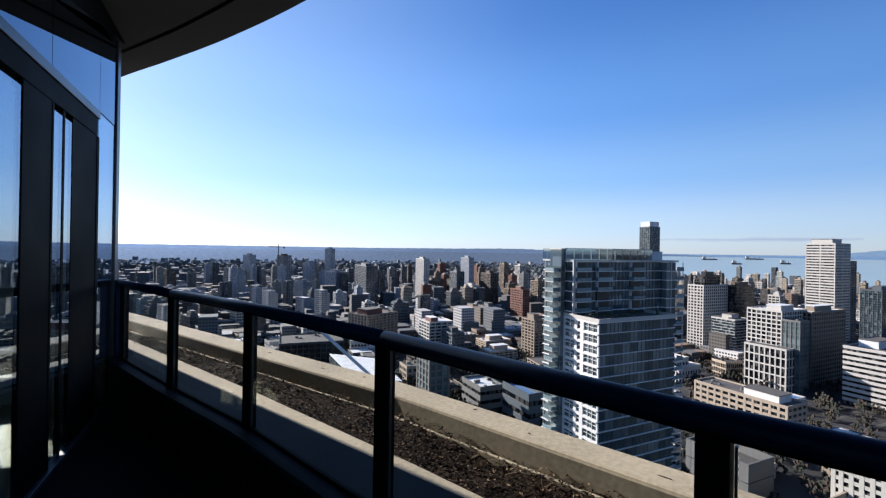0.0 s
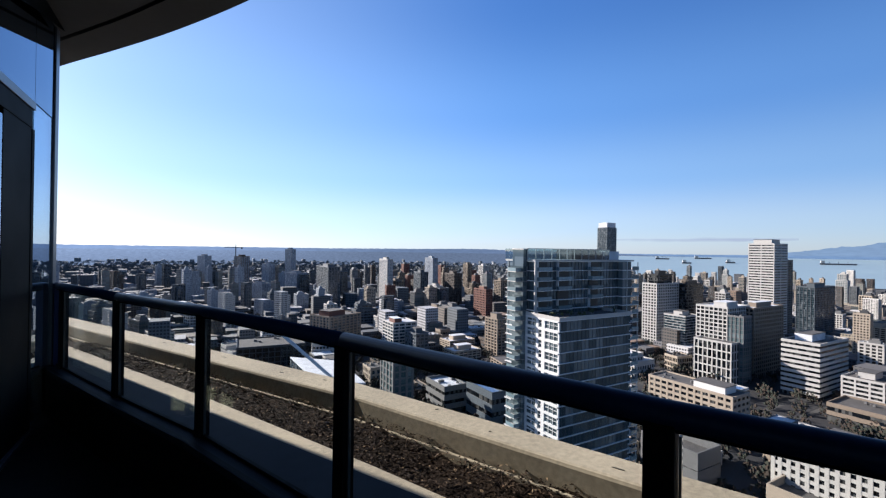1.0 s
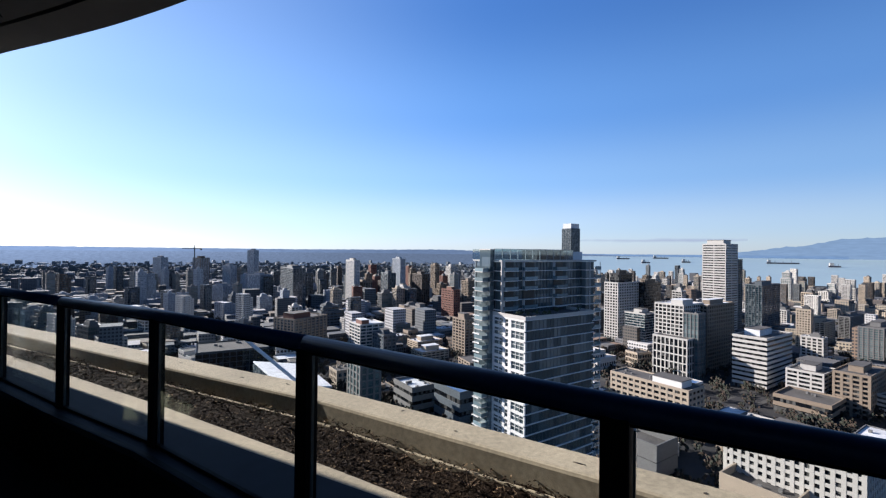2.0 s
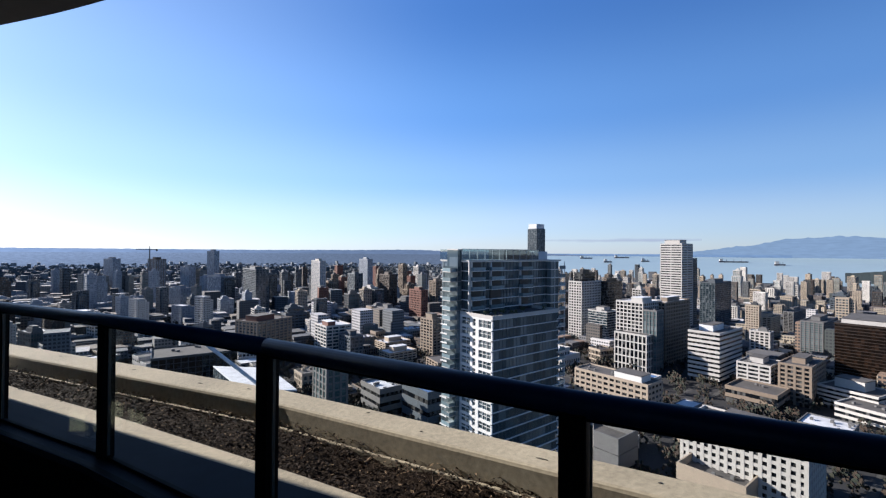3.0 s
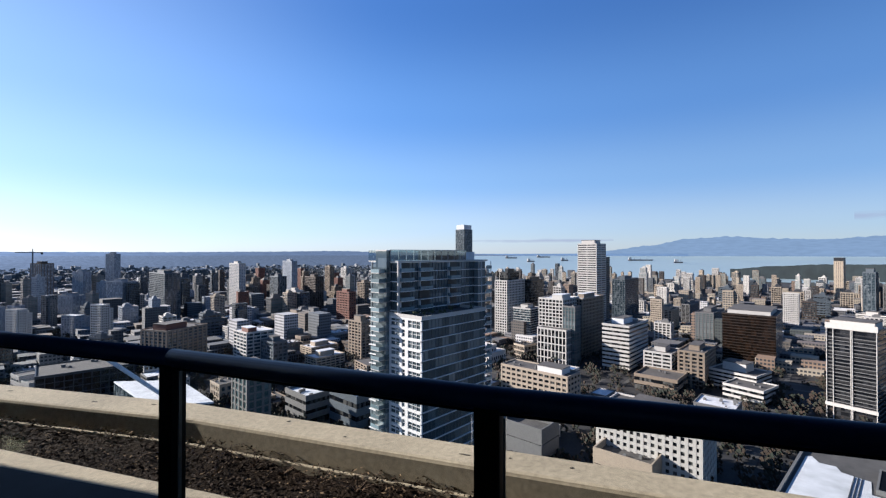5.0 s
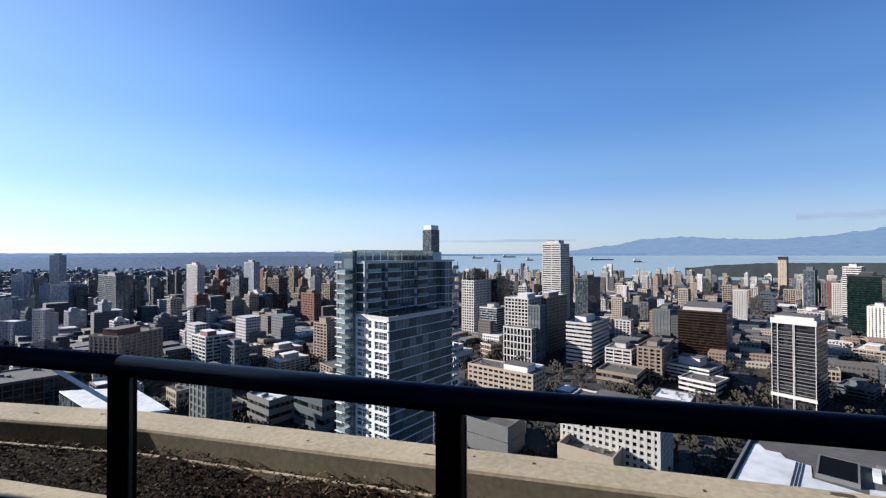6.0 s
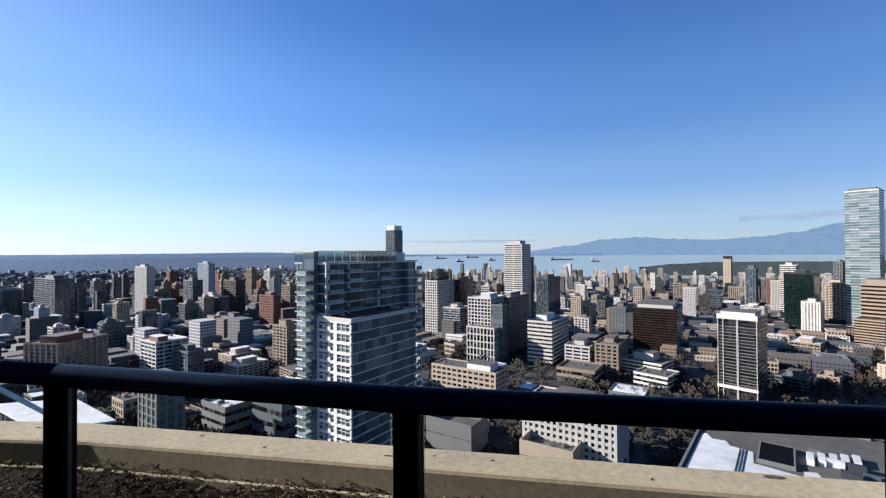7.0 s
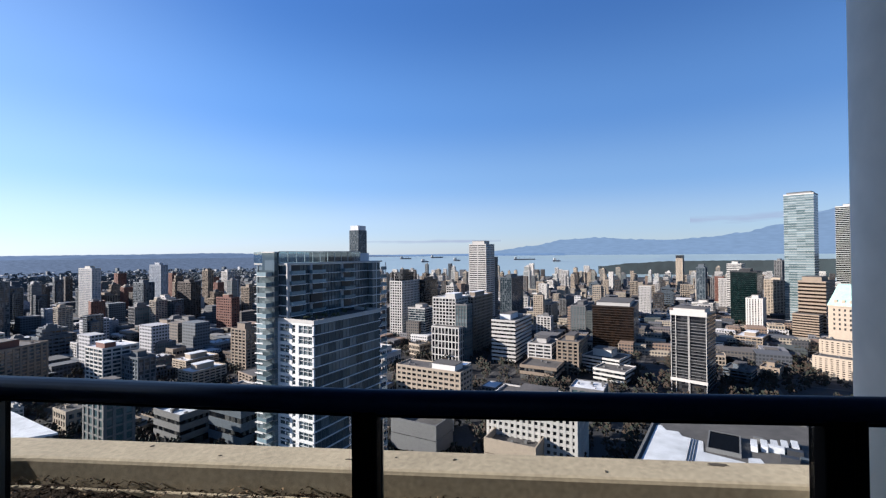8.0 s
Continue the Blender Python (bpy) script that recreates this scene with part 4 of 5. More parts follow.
building(-37.2, 850.0, 42.1, 12.0, -17.3, 30, "pale residential tower with rows of windows", wall=M_BW, glass=G_HAZE, band=0.3, pier=4, name="apartment_tower")
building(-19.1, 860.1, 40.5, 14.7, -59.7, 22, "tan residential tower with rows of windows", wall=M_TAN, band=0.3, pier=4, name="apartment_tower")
building(54.0, 900.0, 35.5, 12.0, -14.6, 32, "grey residential tower with bright roof", wall=M_HAZEBLUE, glass=G_HAZE, band=0.3, pier=4, roof=M_SNOW, name="apartment_tower")
building(24.3, 760.1, 27.0, 15.6, -37.1, 26, "blue glass residential tower", wall=M_BLUEGREY, glass=G_BLUE, band=0.2, pier=4, name="apartment_tower")
building(48.2, 700.1, 29.2, 12.5, -56.4, 18, "pale blue box apartment tower", wall=M_BW, glass=G_GREEN, band=0.25, pier=3.5, name="apartment_tower")
building(79.1, 720.1, 31.6, 15.3, -37.0, 24, "dark brown residential tower", wall=M_BROWN, glass=G_DARK, band=0.3, pier=4, name="apartment_tower")
building(140.7, 1000.1, 19.2, 12.3, -29.4, 26, "thin tan residential tower", wall=M_TAN, band=0.3, pier=4, name="apartment_tower")
building(168.2, 950.1, 19.4, 14.9, -31.0, 26, "white thin residential tower", wall=M_BW, band=0.4, pier=4, roof=M_SNOW, name="apartment_tower")
building(153.4, 700.1, 18.0, 15.8, -46.5, 20, "pinkish apartment tower with rows of windows", wall=M_TAN, band=0.35, pier=4, name="apartment_tower")
building(-271.1, 1050.0, 23.0, 13.1, -0.8, 36, "tall blue-grey tower in haze", wall=M_HAZEBLUE, glass=G_HAZE, band=0.25, pier=5, name="apartment_tower", rot=50)
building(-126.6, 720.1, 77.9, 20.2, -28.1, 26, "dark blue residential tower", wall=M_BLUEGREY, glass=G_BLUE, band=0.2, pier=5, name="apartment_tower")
building(-200.4, 820.1, 35.9, 22.2, -43.8, 24, "dark blue glass tower", wall=M_HAZEBLUE, glass=G_HAZE, band=0.15, pier=0, name="apartment_tower", rot=50)
building(-365.7, 1000.0, 29.9, 20.0, -18.0, 34, "brown-grey residential tower with rows of windows", wall=M_BROWN, glass=G_HAZE, band=0.3, pier=5, name="apartment_tower", rot=50)
building(-290.4, 950.1, 26.4, 14.2, -32.1, 30, "grey residential tower with lit crown", wall=M_HAZEBLUE, glass=G_HAZE, band=0.3, pier=5, name="apartment_tower", rot=50)
building(-510.1, 1150.0, 38.0, 16.9, -20.8, 36, "grey hazy residential tower", wall=M_HAZEBLUE, glass=G_HAZE, band=0.3, pier=5, name="apartment_tower", rot=50)
building(-525.8, 1100.1, 48.0, 21.5, -60.4, 28, "hazy grey-blue residential tower", wall=M_HAZEBLUE, glass=G_HAZE, band=0.25, pier=5, name="apartment_tower", rot=50)
building(-628.6, 1150.2, 59.5, 25.7, -77.9, 26, "hazy grey apartment tower", wall=M_HAZEBLUE, glass=G_HAZE, band=0.3, pier=5, name="apartment_tower", rot=50)
building(-603.4, 1000.2, 64.3, 23.9, -85.4, 20, "dark apartment tower by the inlet", wall=M_HAZEBLUE, glass=G_HAZE, band=0.3, pier=5, name="apartment_tower", rot=50)
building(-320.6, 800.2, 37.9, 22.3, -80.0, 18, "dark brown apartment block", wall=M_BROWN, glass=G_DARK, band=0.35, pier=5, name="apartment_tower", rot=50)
building(-262.9, 820.1, 31.1, 19.5, -63.9, 22, "blue-grey apartment tower with rows of windows", wall=M_HAZEBLUE, glass=G_HAZE, band=0.3, pier=5, name="apartment_tower", rot=50)
building(-620.0, 900.2, 44.7, 10.1, -87.3, 14, "slim grey building near the water", wall=M_HAZEBLUE, band=0.3, pier=5, rot=50)
building(-73.7, 430.1, 30.0, 41.8, -65.3, 12, "brick and glass apartment block with arched roof line", wall=M_TAN, glass=G_BLUE, band=0.35, pier=5, pw=1.6, house=(0.1, 0.2, 0.6, 0.7, 5.0), house_wall=M_BRICK, rot=50)
building(-11.4, 400.1, 26.0, 24.3, -66.0, 11, "pale apartment block with red brick bays", wall=M_BW, glass=G_BLUE, band=0.35, pier=6, roof=M_SNOW, house=(0.1, 0.1, 0.4, 0.6, 4.0), house_wall=M_BRICK)
building(9.1, 380.2, 22.0, 12.3, -72.2, 9, "blue glazed apartment block", wall=M_BLUEGREY, glass=G_BLUE, band=0.3, pier=4)
building(-6.9, 255.1, 20.0, 13.3, -62.1, 9, "grey glass office building with stone piers", wall=M_GREY, glass=G_GREEN, band=0.2, pier=5, pw=1.4)
building(42.9, 420.2, 20.0, 29.2, -87.0, 6, "long low building with snowy roof", wall=M_BEIGE, band=0.5, pier=5, roof=M_SNOW)
building(41.7, 370.2, 18.0, 27.7, -85.5, 6, "cream low-rise block with balconies", wall=M_BEIGE, band=0.45, pier=5, roof=M_SNOW)
building(47.6, 235.2, 26.0, 9.8, -77.9, 3, "warehouse with blue metal roof", wall=M_BLUEGREY, band=0.6, pier=0, roof=M_BLUEROOF, house=None, units=0)
building(23.8, 262.2, 24.0, 16.1, -82.4, 3, "low shed with patched snowy roof", wall=M_GREY, band=0.6, pier=0, roof=M_SNOW, house=None, units=6)




def hotel_roof(x, y, b, a, z, rot):
    """Steep green copper roof with dormers on a stone tower."""
    root = thing("copper_roofed_tower", "beige stone hotel tower under a steep green copper roof", "building", m=pose(x, y, GROUND, 0, 0, rot))
    h = z - GROUND
    part("wall", boxes((0, 0, 0, b, a, h)), M_BEIGE, root)
    part("cornice", ring(-0.5, -0.5, b + 0.5, a + 0.5, h - 1.2, h, 1.2), M_BEIGE, root)
    bm = bmesh.new()
    lo = [bm.verts.new(p) for p in ((-0.6, -0.6, h), (b + 0.6, -0.6, h), (b + 0.6, a + 0.6, h), (-0.6, a + 0.6, h))]
    hi = [bm.verts.new(p) for p in ((b * 0.42, a * 0.22, h + 19), (b * 0.58, a * 0.22, h + 19), (b * 0.58, a * 0.78, h + 19), (b * 0.42, a * 0.78, h + 19))]
    for k in range(4):
        bm.faces.new((lo[k], lo[(k + 1) % 4], hi[(k + 1) % 4], hi[k]))
    bm.faces.new(hi)
    bm.faces.new(lo[::-1])
    bmesh.ops.recalc_face_normals(bm, faces=bm.faces)
    roof = part("roof", bm, M_COPPER, root, "steep green copper roof")
    for k in range(4):
        yy = a * (0.15 + 0.2 * k)
        part("dormer", boxes((b * 0.02, yy, h + 0.5, b * 0.2, yy + 2.4, h + 5)), M_BEIGE, roof)
    me = None
    for i in range(5):
        for k in range(6):
            yy, zz = a * (k + 0.7) / 7, h - 5 - i * 4.2
            if me is None:
                ob = part("window", boxes((-0.12, 0, 0, 0.2, 1.3, 2.1)), M_BLACK, root)
                me = ob.data
                ob.location = (0, yy, zz)
            else:
                shared("window", me, None, root, "", pose(0, yy, zz))
    HEROES.append((Vector((x + 15, y)), 25))
    return root


hotel_roof(516.8, 85.8, 16.0, 26.2, -47.9, -3.0)


def stripes(root, a, h):
    """White columns and slab stubs on the black office tower's front."""
    for k in (0.0, 0.47, 0.5, 0.86, 1.0):
        part("column", boxes((-0.7, a * k - 0.17, 0, 0.4, a * k + 0.17, h)), M_BW, root, "white vertical column")
    part("cap", boxes((-1.0, -0.6, h - 3.0, 0.5, a + 0.6, h + 0.4)), M_BW, root, "white cap band")
    part("base_band", boxes((-1.0, -0.6, 8, 0.5, a + 0.6, 10)), M_BW, root, "white base band")
    me = None
    for i in range(19):
        z = 11 + i * (h - 17) / 19
        if me is None:
            ob = part("sill_band", boxes((-0.3, 0.2, 0, 0.4, a - 0.2, 0.36)), M_GREY, root, "grey sill band")
            me = ob.data
            ob.location.z = z
        else:
            shared("sill_band", me, None, root, "", pose(0, 0, z))


stripes(black_tower, 22.3, -40.8 - GROUND)


def white_roof():
    """Large near podium roof under snow, with a black box for a light well, kerbs and plant."""
    root = thing("podium_building", "wide podium with snow-covered flat roof and roof plant", "building", m=pose(PODX, PODY, GROUND, 0, 0, PODR))
    h = PODZ - GROUND
    part("wall", boxes((0, 0, 0, 66, 60, h)), M_BLUEGREY, root)
    top_ob = part("roof", boxes((0.5, 0.5, h, 65.5, 59.5, h + 0.2)), M_ROOF, root)
    for k, (name, plan) in enumerate((("snow_cover", ((0.8, 2.0), (17.0, 3.0), (17.4, 24.6), (10.6, 25.4), (10.2, 31.0), (6.3, 31.6), (5.4, 33.8), (3.0, 33.4), (1.6, 36.0), (0.8, 35.2))), ("snow_patch", ((17.8, 20.0), (21.0, 24.0), (19.8, 28.0), (17.9, 27.2))))):
        part(name, prism(plan, h + 0.2, h + 0.3 - 0.02 * k), M_SNOW, root, "patchy snow on the roof")
    part("roof_parapet", ring(-0.2, -0.2, 66.2, 60.2, h - 1, h + 0.7, 0.45), M_GREY, root)
    # solid box: the well's inner darkness is put in as black colour
    well = part("light_well", boxes((11.3, 26.6, h + 0.25, 16.5, 36.2, h + 0.9)), M_FRAME, root, "raised black box for the dark of a light well")
    part("light_well_kerb", ring(11.0, 26.3, 16.8, 36.5, h + 0.2, h + 1.0, 0.3), M_GREY, well)
    rnd = random.Random(11)
    for k in range(46):
        px, py, s = rnd.uniform(18, 62), rnd.uniform(3, 57), rnd.uniform(0.4, 1.5)
        part("roof_unit", boxes((px, py, h + 0.2, px + s * rnd.uniform(1, 2.2), py + s, h + 0.2 + s * rnd.uniform(0.5, 1.2))), rnd.choice((M_GREY, M_SNOW, M_BLUEGREY, M_CHAR)), top_ob)
    for k in range(3):
        part("roof_pipe", boxes((8.0 + k * 0.5, 3, h + 0.3, 8.15 + k * 0.5, 31, h + 0.42)), M_CHAR, top_ob)
    for k in range(5):
        part("roof_duct", boxes((18.4 + k * 1.7, 31 + k * 0.9, h + 0.2, 19.5 + k * 1.7, 35 + k * 0.9, h + 1.3)), M_SNOW, top_ob)
    HEROES.append((Vector((PODX + 25, PODY + 10)), 40))
    return root


PODX, PODY, PODZ, PODR = 65.5, 40.7, -38.6, -70.2
white_roof()


def stadium(x, y):
    """Glazed hall under a pale roof, with one long leaning mast."""
    root = thing("stadium", "glazed stadium hall with snowy roof and leaning white mast", "stadium", m=pose(x, y, GROUND))
    h = -66.0 - GROUND
    plan = [Vector(p) - Vector((x, y)) for p in ((-70.6, 275.1), (-43.6, 222.4), (-19.5, 220.4), (-39.0, 264.8))]
    part("wall", prism([tuple(p) for p in plan], 0.0, h), G_BLUE, root, "glazed hall below the roof")
    part("roof", prism([tuple(p) for p in plan], h, h + 0.8, 0.1), M_SNOW, root, "pale snow-covered roof")
    for k in range(1, 12):
        a = plan[1].lerp(plan[2], k / 12)
        part("pier", between(tuple(a - Vector((0.4, 0.2))), tuple(a + Vector((0.4, -0.2))), 0.8, h, 0.0), M_GREY, root)
    d = Vector((29.5, -12.0, -20.8))
    bm = bmesh.new()
    bmesh.ops.create_cone(bm, cap_ends=True, segments=12, radius1=0.95, radius2=0.8, depth=d.length * 1.1)
    bm.transform(Matrix.Translation(Vector((-51.8 - x, 232.1 - y, -53.8 - GROUND))) @ d.to_track_quat("Z", "Y").to_matrix().to_4x4())
    part("mast", bm, M_SNOW, root, "long leaning white steel mast")
    HEROES.append((Vector((-40, 235)), 36))
    return root


stadium(-50.5, 255.1)
building(-112.0, 300.0, 34.0, 44.0, -66.0, 9, "dark glass hall with close upright posts", wall=M_CHAR, glass=G_BLACK, band=0.12, pier=4, pw=0.5, house=None, units=5, rot=20)

def tower_crane(az, r, foot, top):
    """Building crane: mast, jib with counterweight, and apex."""
    x, y = r * math.sin(radians(az)), r * math.cos(radians(az))
    root = thing("tower_crane", "slim dark tower crane above a building site", "crane", m=pose(x, y, foot, 0, 0, -az))
    h = top - foot
    part("mast", boxes((-1, -1, 0, 1, 1, h)), M_GREY, root)
    part("jib", boxes((-22, -0.7, h, 13, 0.7, h + 1.4)), M_GREY, root)
    part("apex", boxes((-0.6, -0.6, h + 1.4, 0.6, 0.6, h + 7)), M_GREY, root)
    part("counterweight", boxes((10, -1.2, h - 3, 13, 1.2, h)), M_CHAR, root)


tower_crane(-20.7, 1020.0, GROUND, EYE + 0.5)

# ---- ordinary blocks of the city ----
rnd = random.Random(21)
WALLS = (M_BW, M_BEIGE, M_TAN, M_GREY, M_BLUEGREY, M_BROWN, M_BRICK, M_BW, M_BEIGE, M_GREY)


def closed_ring(bm, x0, y0, x1, y1, z0, z1, t):
    """Band round a rectangle in one piece."""
    rows = [[bm.verts.new((px, py, z)) for px, py in ((x0 + q, y0 + q), (x1 - q, y0 + q), (x1 - q, y1 - q), (x0 + q, y1 - q))] for q, z in ((0, z0), (0, z1), (t, z1), (t, z0))]
    for k in range(4):
        a, b = rows[k], rows[(k + 1) % 4]
        for q in range(4):
            bm.faces.new((a[q], a[(q + 1) % 4], b[(q + 1) % 4], b[q]))


def block_kind(i, size):
    """One ordinary building, 20 m square, low, middling or tall, to be copied at other widths."""
    # the last two kinds carry haze in their colours, for far sites
    wall, glass = (WALLS[i % len(WALLS)], (G_DARK, G_BLUE, G_DARK, G_GREEN)[i % 4]) if i < 12 else (M_HAZEBLUE, G_HAZE)
    tone = ("white", "beige", "tan", "grey", "blue-grey", "brown", "red brick", "pale", "cream", "grey", "white", "beige", "haze-tinted blue-grey", "haze-tinted blue-grey")[i]
    root = thing(("low_block", "city_block", "residential_tower")[size], "%s city building with %s walls and rows of windows" % (("low", "mid-rise", "slender high-rise")[size], tone), "building", "ordinary city buildings")
    w, d = 20.0, 20.0
    h, fl = ((11.0, 3), (28.0, 9), (55.0, 19))[size]
    form = (i + size * 2) % 5
    # upright volumes: plan corners, foot, top
    if size == 0:
        tiers = ((0, 0, w, d, 0, h),) if form % 2 else ((0, 0, w, d, 0, h * 0.68), (0, 5, 14, d, h * 0.68, h))
    else:
        tiers = (((0, 0, w, d, 0, h),),
                 ((0, 0, w, d, 0, h * 0.8), (2.5, 2.5, w - 2, d - 2, h * 0.8, h)),
                 ((0, 0, w, d, 0, h * 0.3), (2, 3, w - 4, d, h * 0.3, h)),
                 ((0, 6, w, d, 0, h), (3, 0, 13, 6, 0, h * 0.86)),
                 ((0, 0, 12, d, 0, h), (12, 3, w, d - 3, 0, h * 0.9)))[form]
    glazed, grid, tops, rim = bmesh.new(), bmesh.new(), bmesh.new(), bmesh.new()
    fh, share = h / fl, (0.5, 0.35, 0.42, 0.3, 0.24)[(i + size) % 5]
    for x0, y0, x1, y1, z0, z1 in tiers:
        box(glazed, x0 + 0.3, y0 + 0.3, z0, x1 - 0.3, y1 - 0.3, z1 - 0.3)
        for k in range(fl):
            z = fh * (k + 1)
            if not z0 + 0.1 < z <= z1 + 0.1:
                continue
            for r in ((x0, y0, x1, y0 + 0.5), (x0, y1 - 0.5, x1, y1), (x0, y0 + 0.5, x0 + 0.5, y1 - 0.5), (x1 - 0.5, y0 + 0.5, x1, y1 - 0.5)):
                box(grid, r[0], r[1], z - fh * share, r[2], r[3], z)
            if size and form in (1, 4) and z < z1 - 1:
                box(grid, x0 - 1.1, y0 + 1, z - 0.1, x0, y0 + 6, z + 0.9)
                box(grid, x0 + 2, y0 - 1.1, z - 0.1, x0 + 6, y0, z + 0.9)
        for a0, a1, flat in ((x0, x1, True), (y0, y1, False)):
            n = max(2, round((a1 - a0) / (2.6, 4.2, 3.4, 5.5)[(i + size) % 4]))
            pw = (0.9, 0.6, 1.3, 0.5)[(i + form) % 4]
            for k in range(n + 1):
                p = a0 + 0.05 + (a1 - a0 - pw - 0.1) * k / n
                if flat:
                    box(grid, p, y0 - 0.08, z0, p + pw, y0 + 0.3, z1)
                else:
                    box(grid, x0 - 0.08, p, z0, x0 + 0.3, p + pw, z1)
        box(tops, x0 + 0.5, y0 + 0.5, z1 - 0.3, x1 - 0.5, y1 - 0.5, z1 + 0.1)
        closed_ring(rim if z1 == tiers[-1][5] else grid, x0 - 0.1, y0 - 0.1, x1 + 0.1, y1 + 0.1, z1 - 0.4, z1 + 0.7, 0.4)
    part("body", glazed, glass, root)
    tagged(part("facade_grid", grid, wall, root), kind="stuff")
    part("roof", tops, M_SNOW if i % 3 == 0 else M_ROOF, root)
    part("roof_parapet", rim, wall, root)
    x0, y0, x1, y1, z0, z1 = tiers[-1] if size else tiers[0]
    g = random.Random(i * 3 + size)
    plant = bmesh.new()
    if size:
        box(plant, x0 + 3, y0 + 3, z1 + 0.1, (x0 + x1) / 2 + 2, (y0 + y1) / 2 + 2, z1 + 3.4)
        box(plant, x0 + 4, y0 + 4, z1 + 3.4, (x0 + x1) / 2, (y0 + y1) / 2, z1 + 4.8)
    for k in range(7 if size < 2 else 4):
        px, py, q = g.uniform(x0 + 1, x1 - 3), g.uniform(y0 + 1, y1 - 3), g.uniform(0.6, 1.6)
        box(plant, px, py, z1 + 0.1, px + q * 1.5, py + q, z1 + 0.1 + q)
    tagged(part("roof_plant", plant, (M_GREY, wall, M_CHAR)[i % 3], root), kind="stuff")
    return root


KINDS = {}


def settle(x, y, w, d, h, kind):
    m = pose(x, y, GROUND, 0, 0, GRID + (25 if x < -0.25 * y else 0) + rnd.choice((0, 0, 0, -12)))
    size = 0 if h < 17 else 1 if h < 38 else 2
    if size == 2:
        w, d = w * 0.72, d * 0.8
    full = m @ Matrix.Diagonal((w / 20, d / 20, h / (11.0, 28.0, 55.0)[size], 1))
    if (kind, size) not in KINDS:
        KINDS[kind, size] = block_kind(kind, size)
        KINDS[kind, size].matrix_basis = full
    else:
        own = KINDS[kind, size].scale
        copy_thing(KINDS[kind, size], full @ Matrix.Diagonal((1 / own.x, 1 / own.y, 1 / own.z, 1)))


spots = []
tries = 0
while len(spots) < 480 and tries < 20000:
    tries += 1
    az, r = rnd.uniform(-46, 82) if rnd.random() < 0.6 else rnd.uniform(-44, 14), 240 + 1460 * rnd.random() ** 0.85
    if az > 60 and r < 420 or az < 12 and r > 700 and rnd.random() < 0.45:
        continue
    x, y = r * math.sin(radians(az)), r * math.cos(radians(az))
    size = rnd.uniform(14, 26)
    if any((Vector((x, y)) - c).length < rad + size * 0.75 for c, rad in HEROES):
        continue
    if any(abs(x - p) + abs(y - q) < 30 for p, q in spots):
        continue
    if 0 < az < 16 and r < 560 and rnd.random() < 0.4:
        continue
    tall = rnd.random()
    if r < 450:
        h = rnd.uniform(9, 20)
    elif r < 700:
        h = rnd.uniform(12, 34) if tall < 0.8 else rnd.uniform(34, 48)
    elif az < 14 and r > 1150:
        h = rnd.uniform(6, 14)
    elif az < -20:
        h = rnd.uniform(8, 22) if tall < 0.9 else rnd.uniform(30, 50)
    elif az < 20:
        h = rnd.uniform(14, 34) if tall < 0.75 else rnd.uniform(40, 66)
    else:
        h = rnd.uniform(18, 46) if tall < 0.75 else rnd.uniform(46, 66)
    if 57 < az < 82 and 330 < r < 720:
        h = rnd.uniform(5, 11)
    spots.append((x, y))
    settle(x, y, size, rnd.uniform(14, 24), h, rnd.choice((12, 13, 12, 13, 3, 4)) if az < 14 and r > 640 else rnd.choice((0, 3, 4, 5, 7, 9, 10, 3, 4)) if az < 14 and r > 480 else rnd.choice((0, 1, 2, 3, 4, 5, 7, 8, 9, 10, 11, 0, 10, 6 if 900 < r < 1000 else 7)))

# more slender blocks of the residential quarter, and low roofs near by
tries = 0
made = 0
while made < 110 and tries < 6000:
    tries += 1
    az, r = rnd.uniform(27, 82), rnd.uniform(640, 1650)
    x, y = r * math.sin(radians(az)), r * math.cos(radians(az))
    if any((Vector((x, y)) - c).length < rad + 9 for c, rad in HEROES) or any(abs(x - p) + abs(y - q) < 22 for p, q in spots):
        continue
    spots.append((x, y))
    made += 1
    settle(x, y, rnd.uniform(10, 17), rnd.uniform(10, 17), rnd.uniform(24, 56) if r > 900 else rnd.uniform(6, 14) if az > 57 else rnd.uniform(12, 24), rnd.choice((0, 1, 7, 8, 10, 11, 0, 10, 7, 5)))
tries = made = 0
while made < 74 and tries < 6000:
    tries += 1
    az = rnd.uniform(-40, -6) if rnd.random() < 0.6 else rnd.uniform(-6, 13)
    r = rnd.uniform(600, 1250)
    x, y = r * math.sin(radians(az)), r * math.cos(radians(az))
    if any((Vector((x, y)) - c).length < rad + 8 for c, rad in HEROES) or any(abs(x - p) + abs(y - q) < 17 for p, q in spots):
        continue
    spots.append((x, y))
    made += 1
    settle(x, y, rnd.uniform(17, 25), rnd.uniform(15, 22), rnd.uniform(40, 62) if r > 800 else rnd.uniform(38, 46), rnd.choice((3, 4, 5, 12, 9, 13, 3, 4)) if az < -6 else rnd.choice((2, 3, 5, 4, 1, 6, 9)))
tries = made = 0
while made < 46 and tries < 6000:
    tries += 1
    az, r = rnd.uniform(-30, 48), rnd.uniform(215, 520)
    x, y = r * math.sin(radians(az)), r * math.cos(radians(az))
    if any((Vector((x + 6, y + 10)) - c).length < rad * 0.8 + 13 for c, rad in HEROES) or any(abs(x - p) + abs(y - q) < 26 for p, q in spots):
        continue
    spots.append((x, y))
    made += 1
    settle(x, y, rnd.uniform(14, 26), rnd.uniform(12, 22), rnd.uniform(7, 15), rnd.choice((2, 3, 4, 5, 9, 8, 0)))

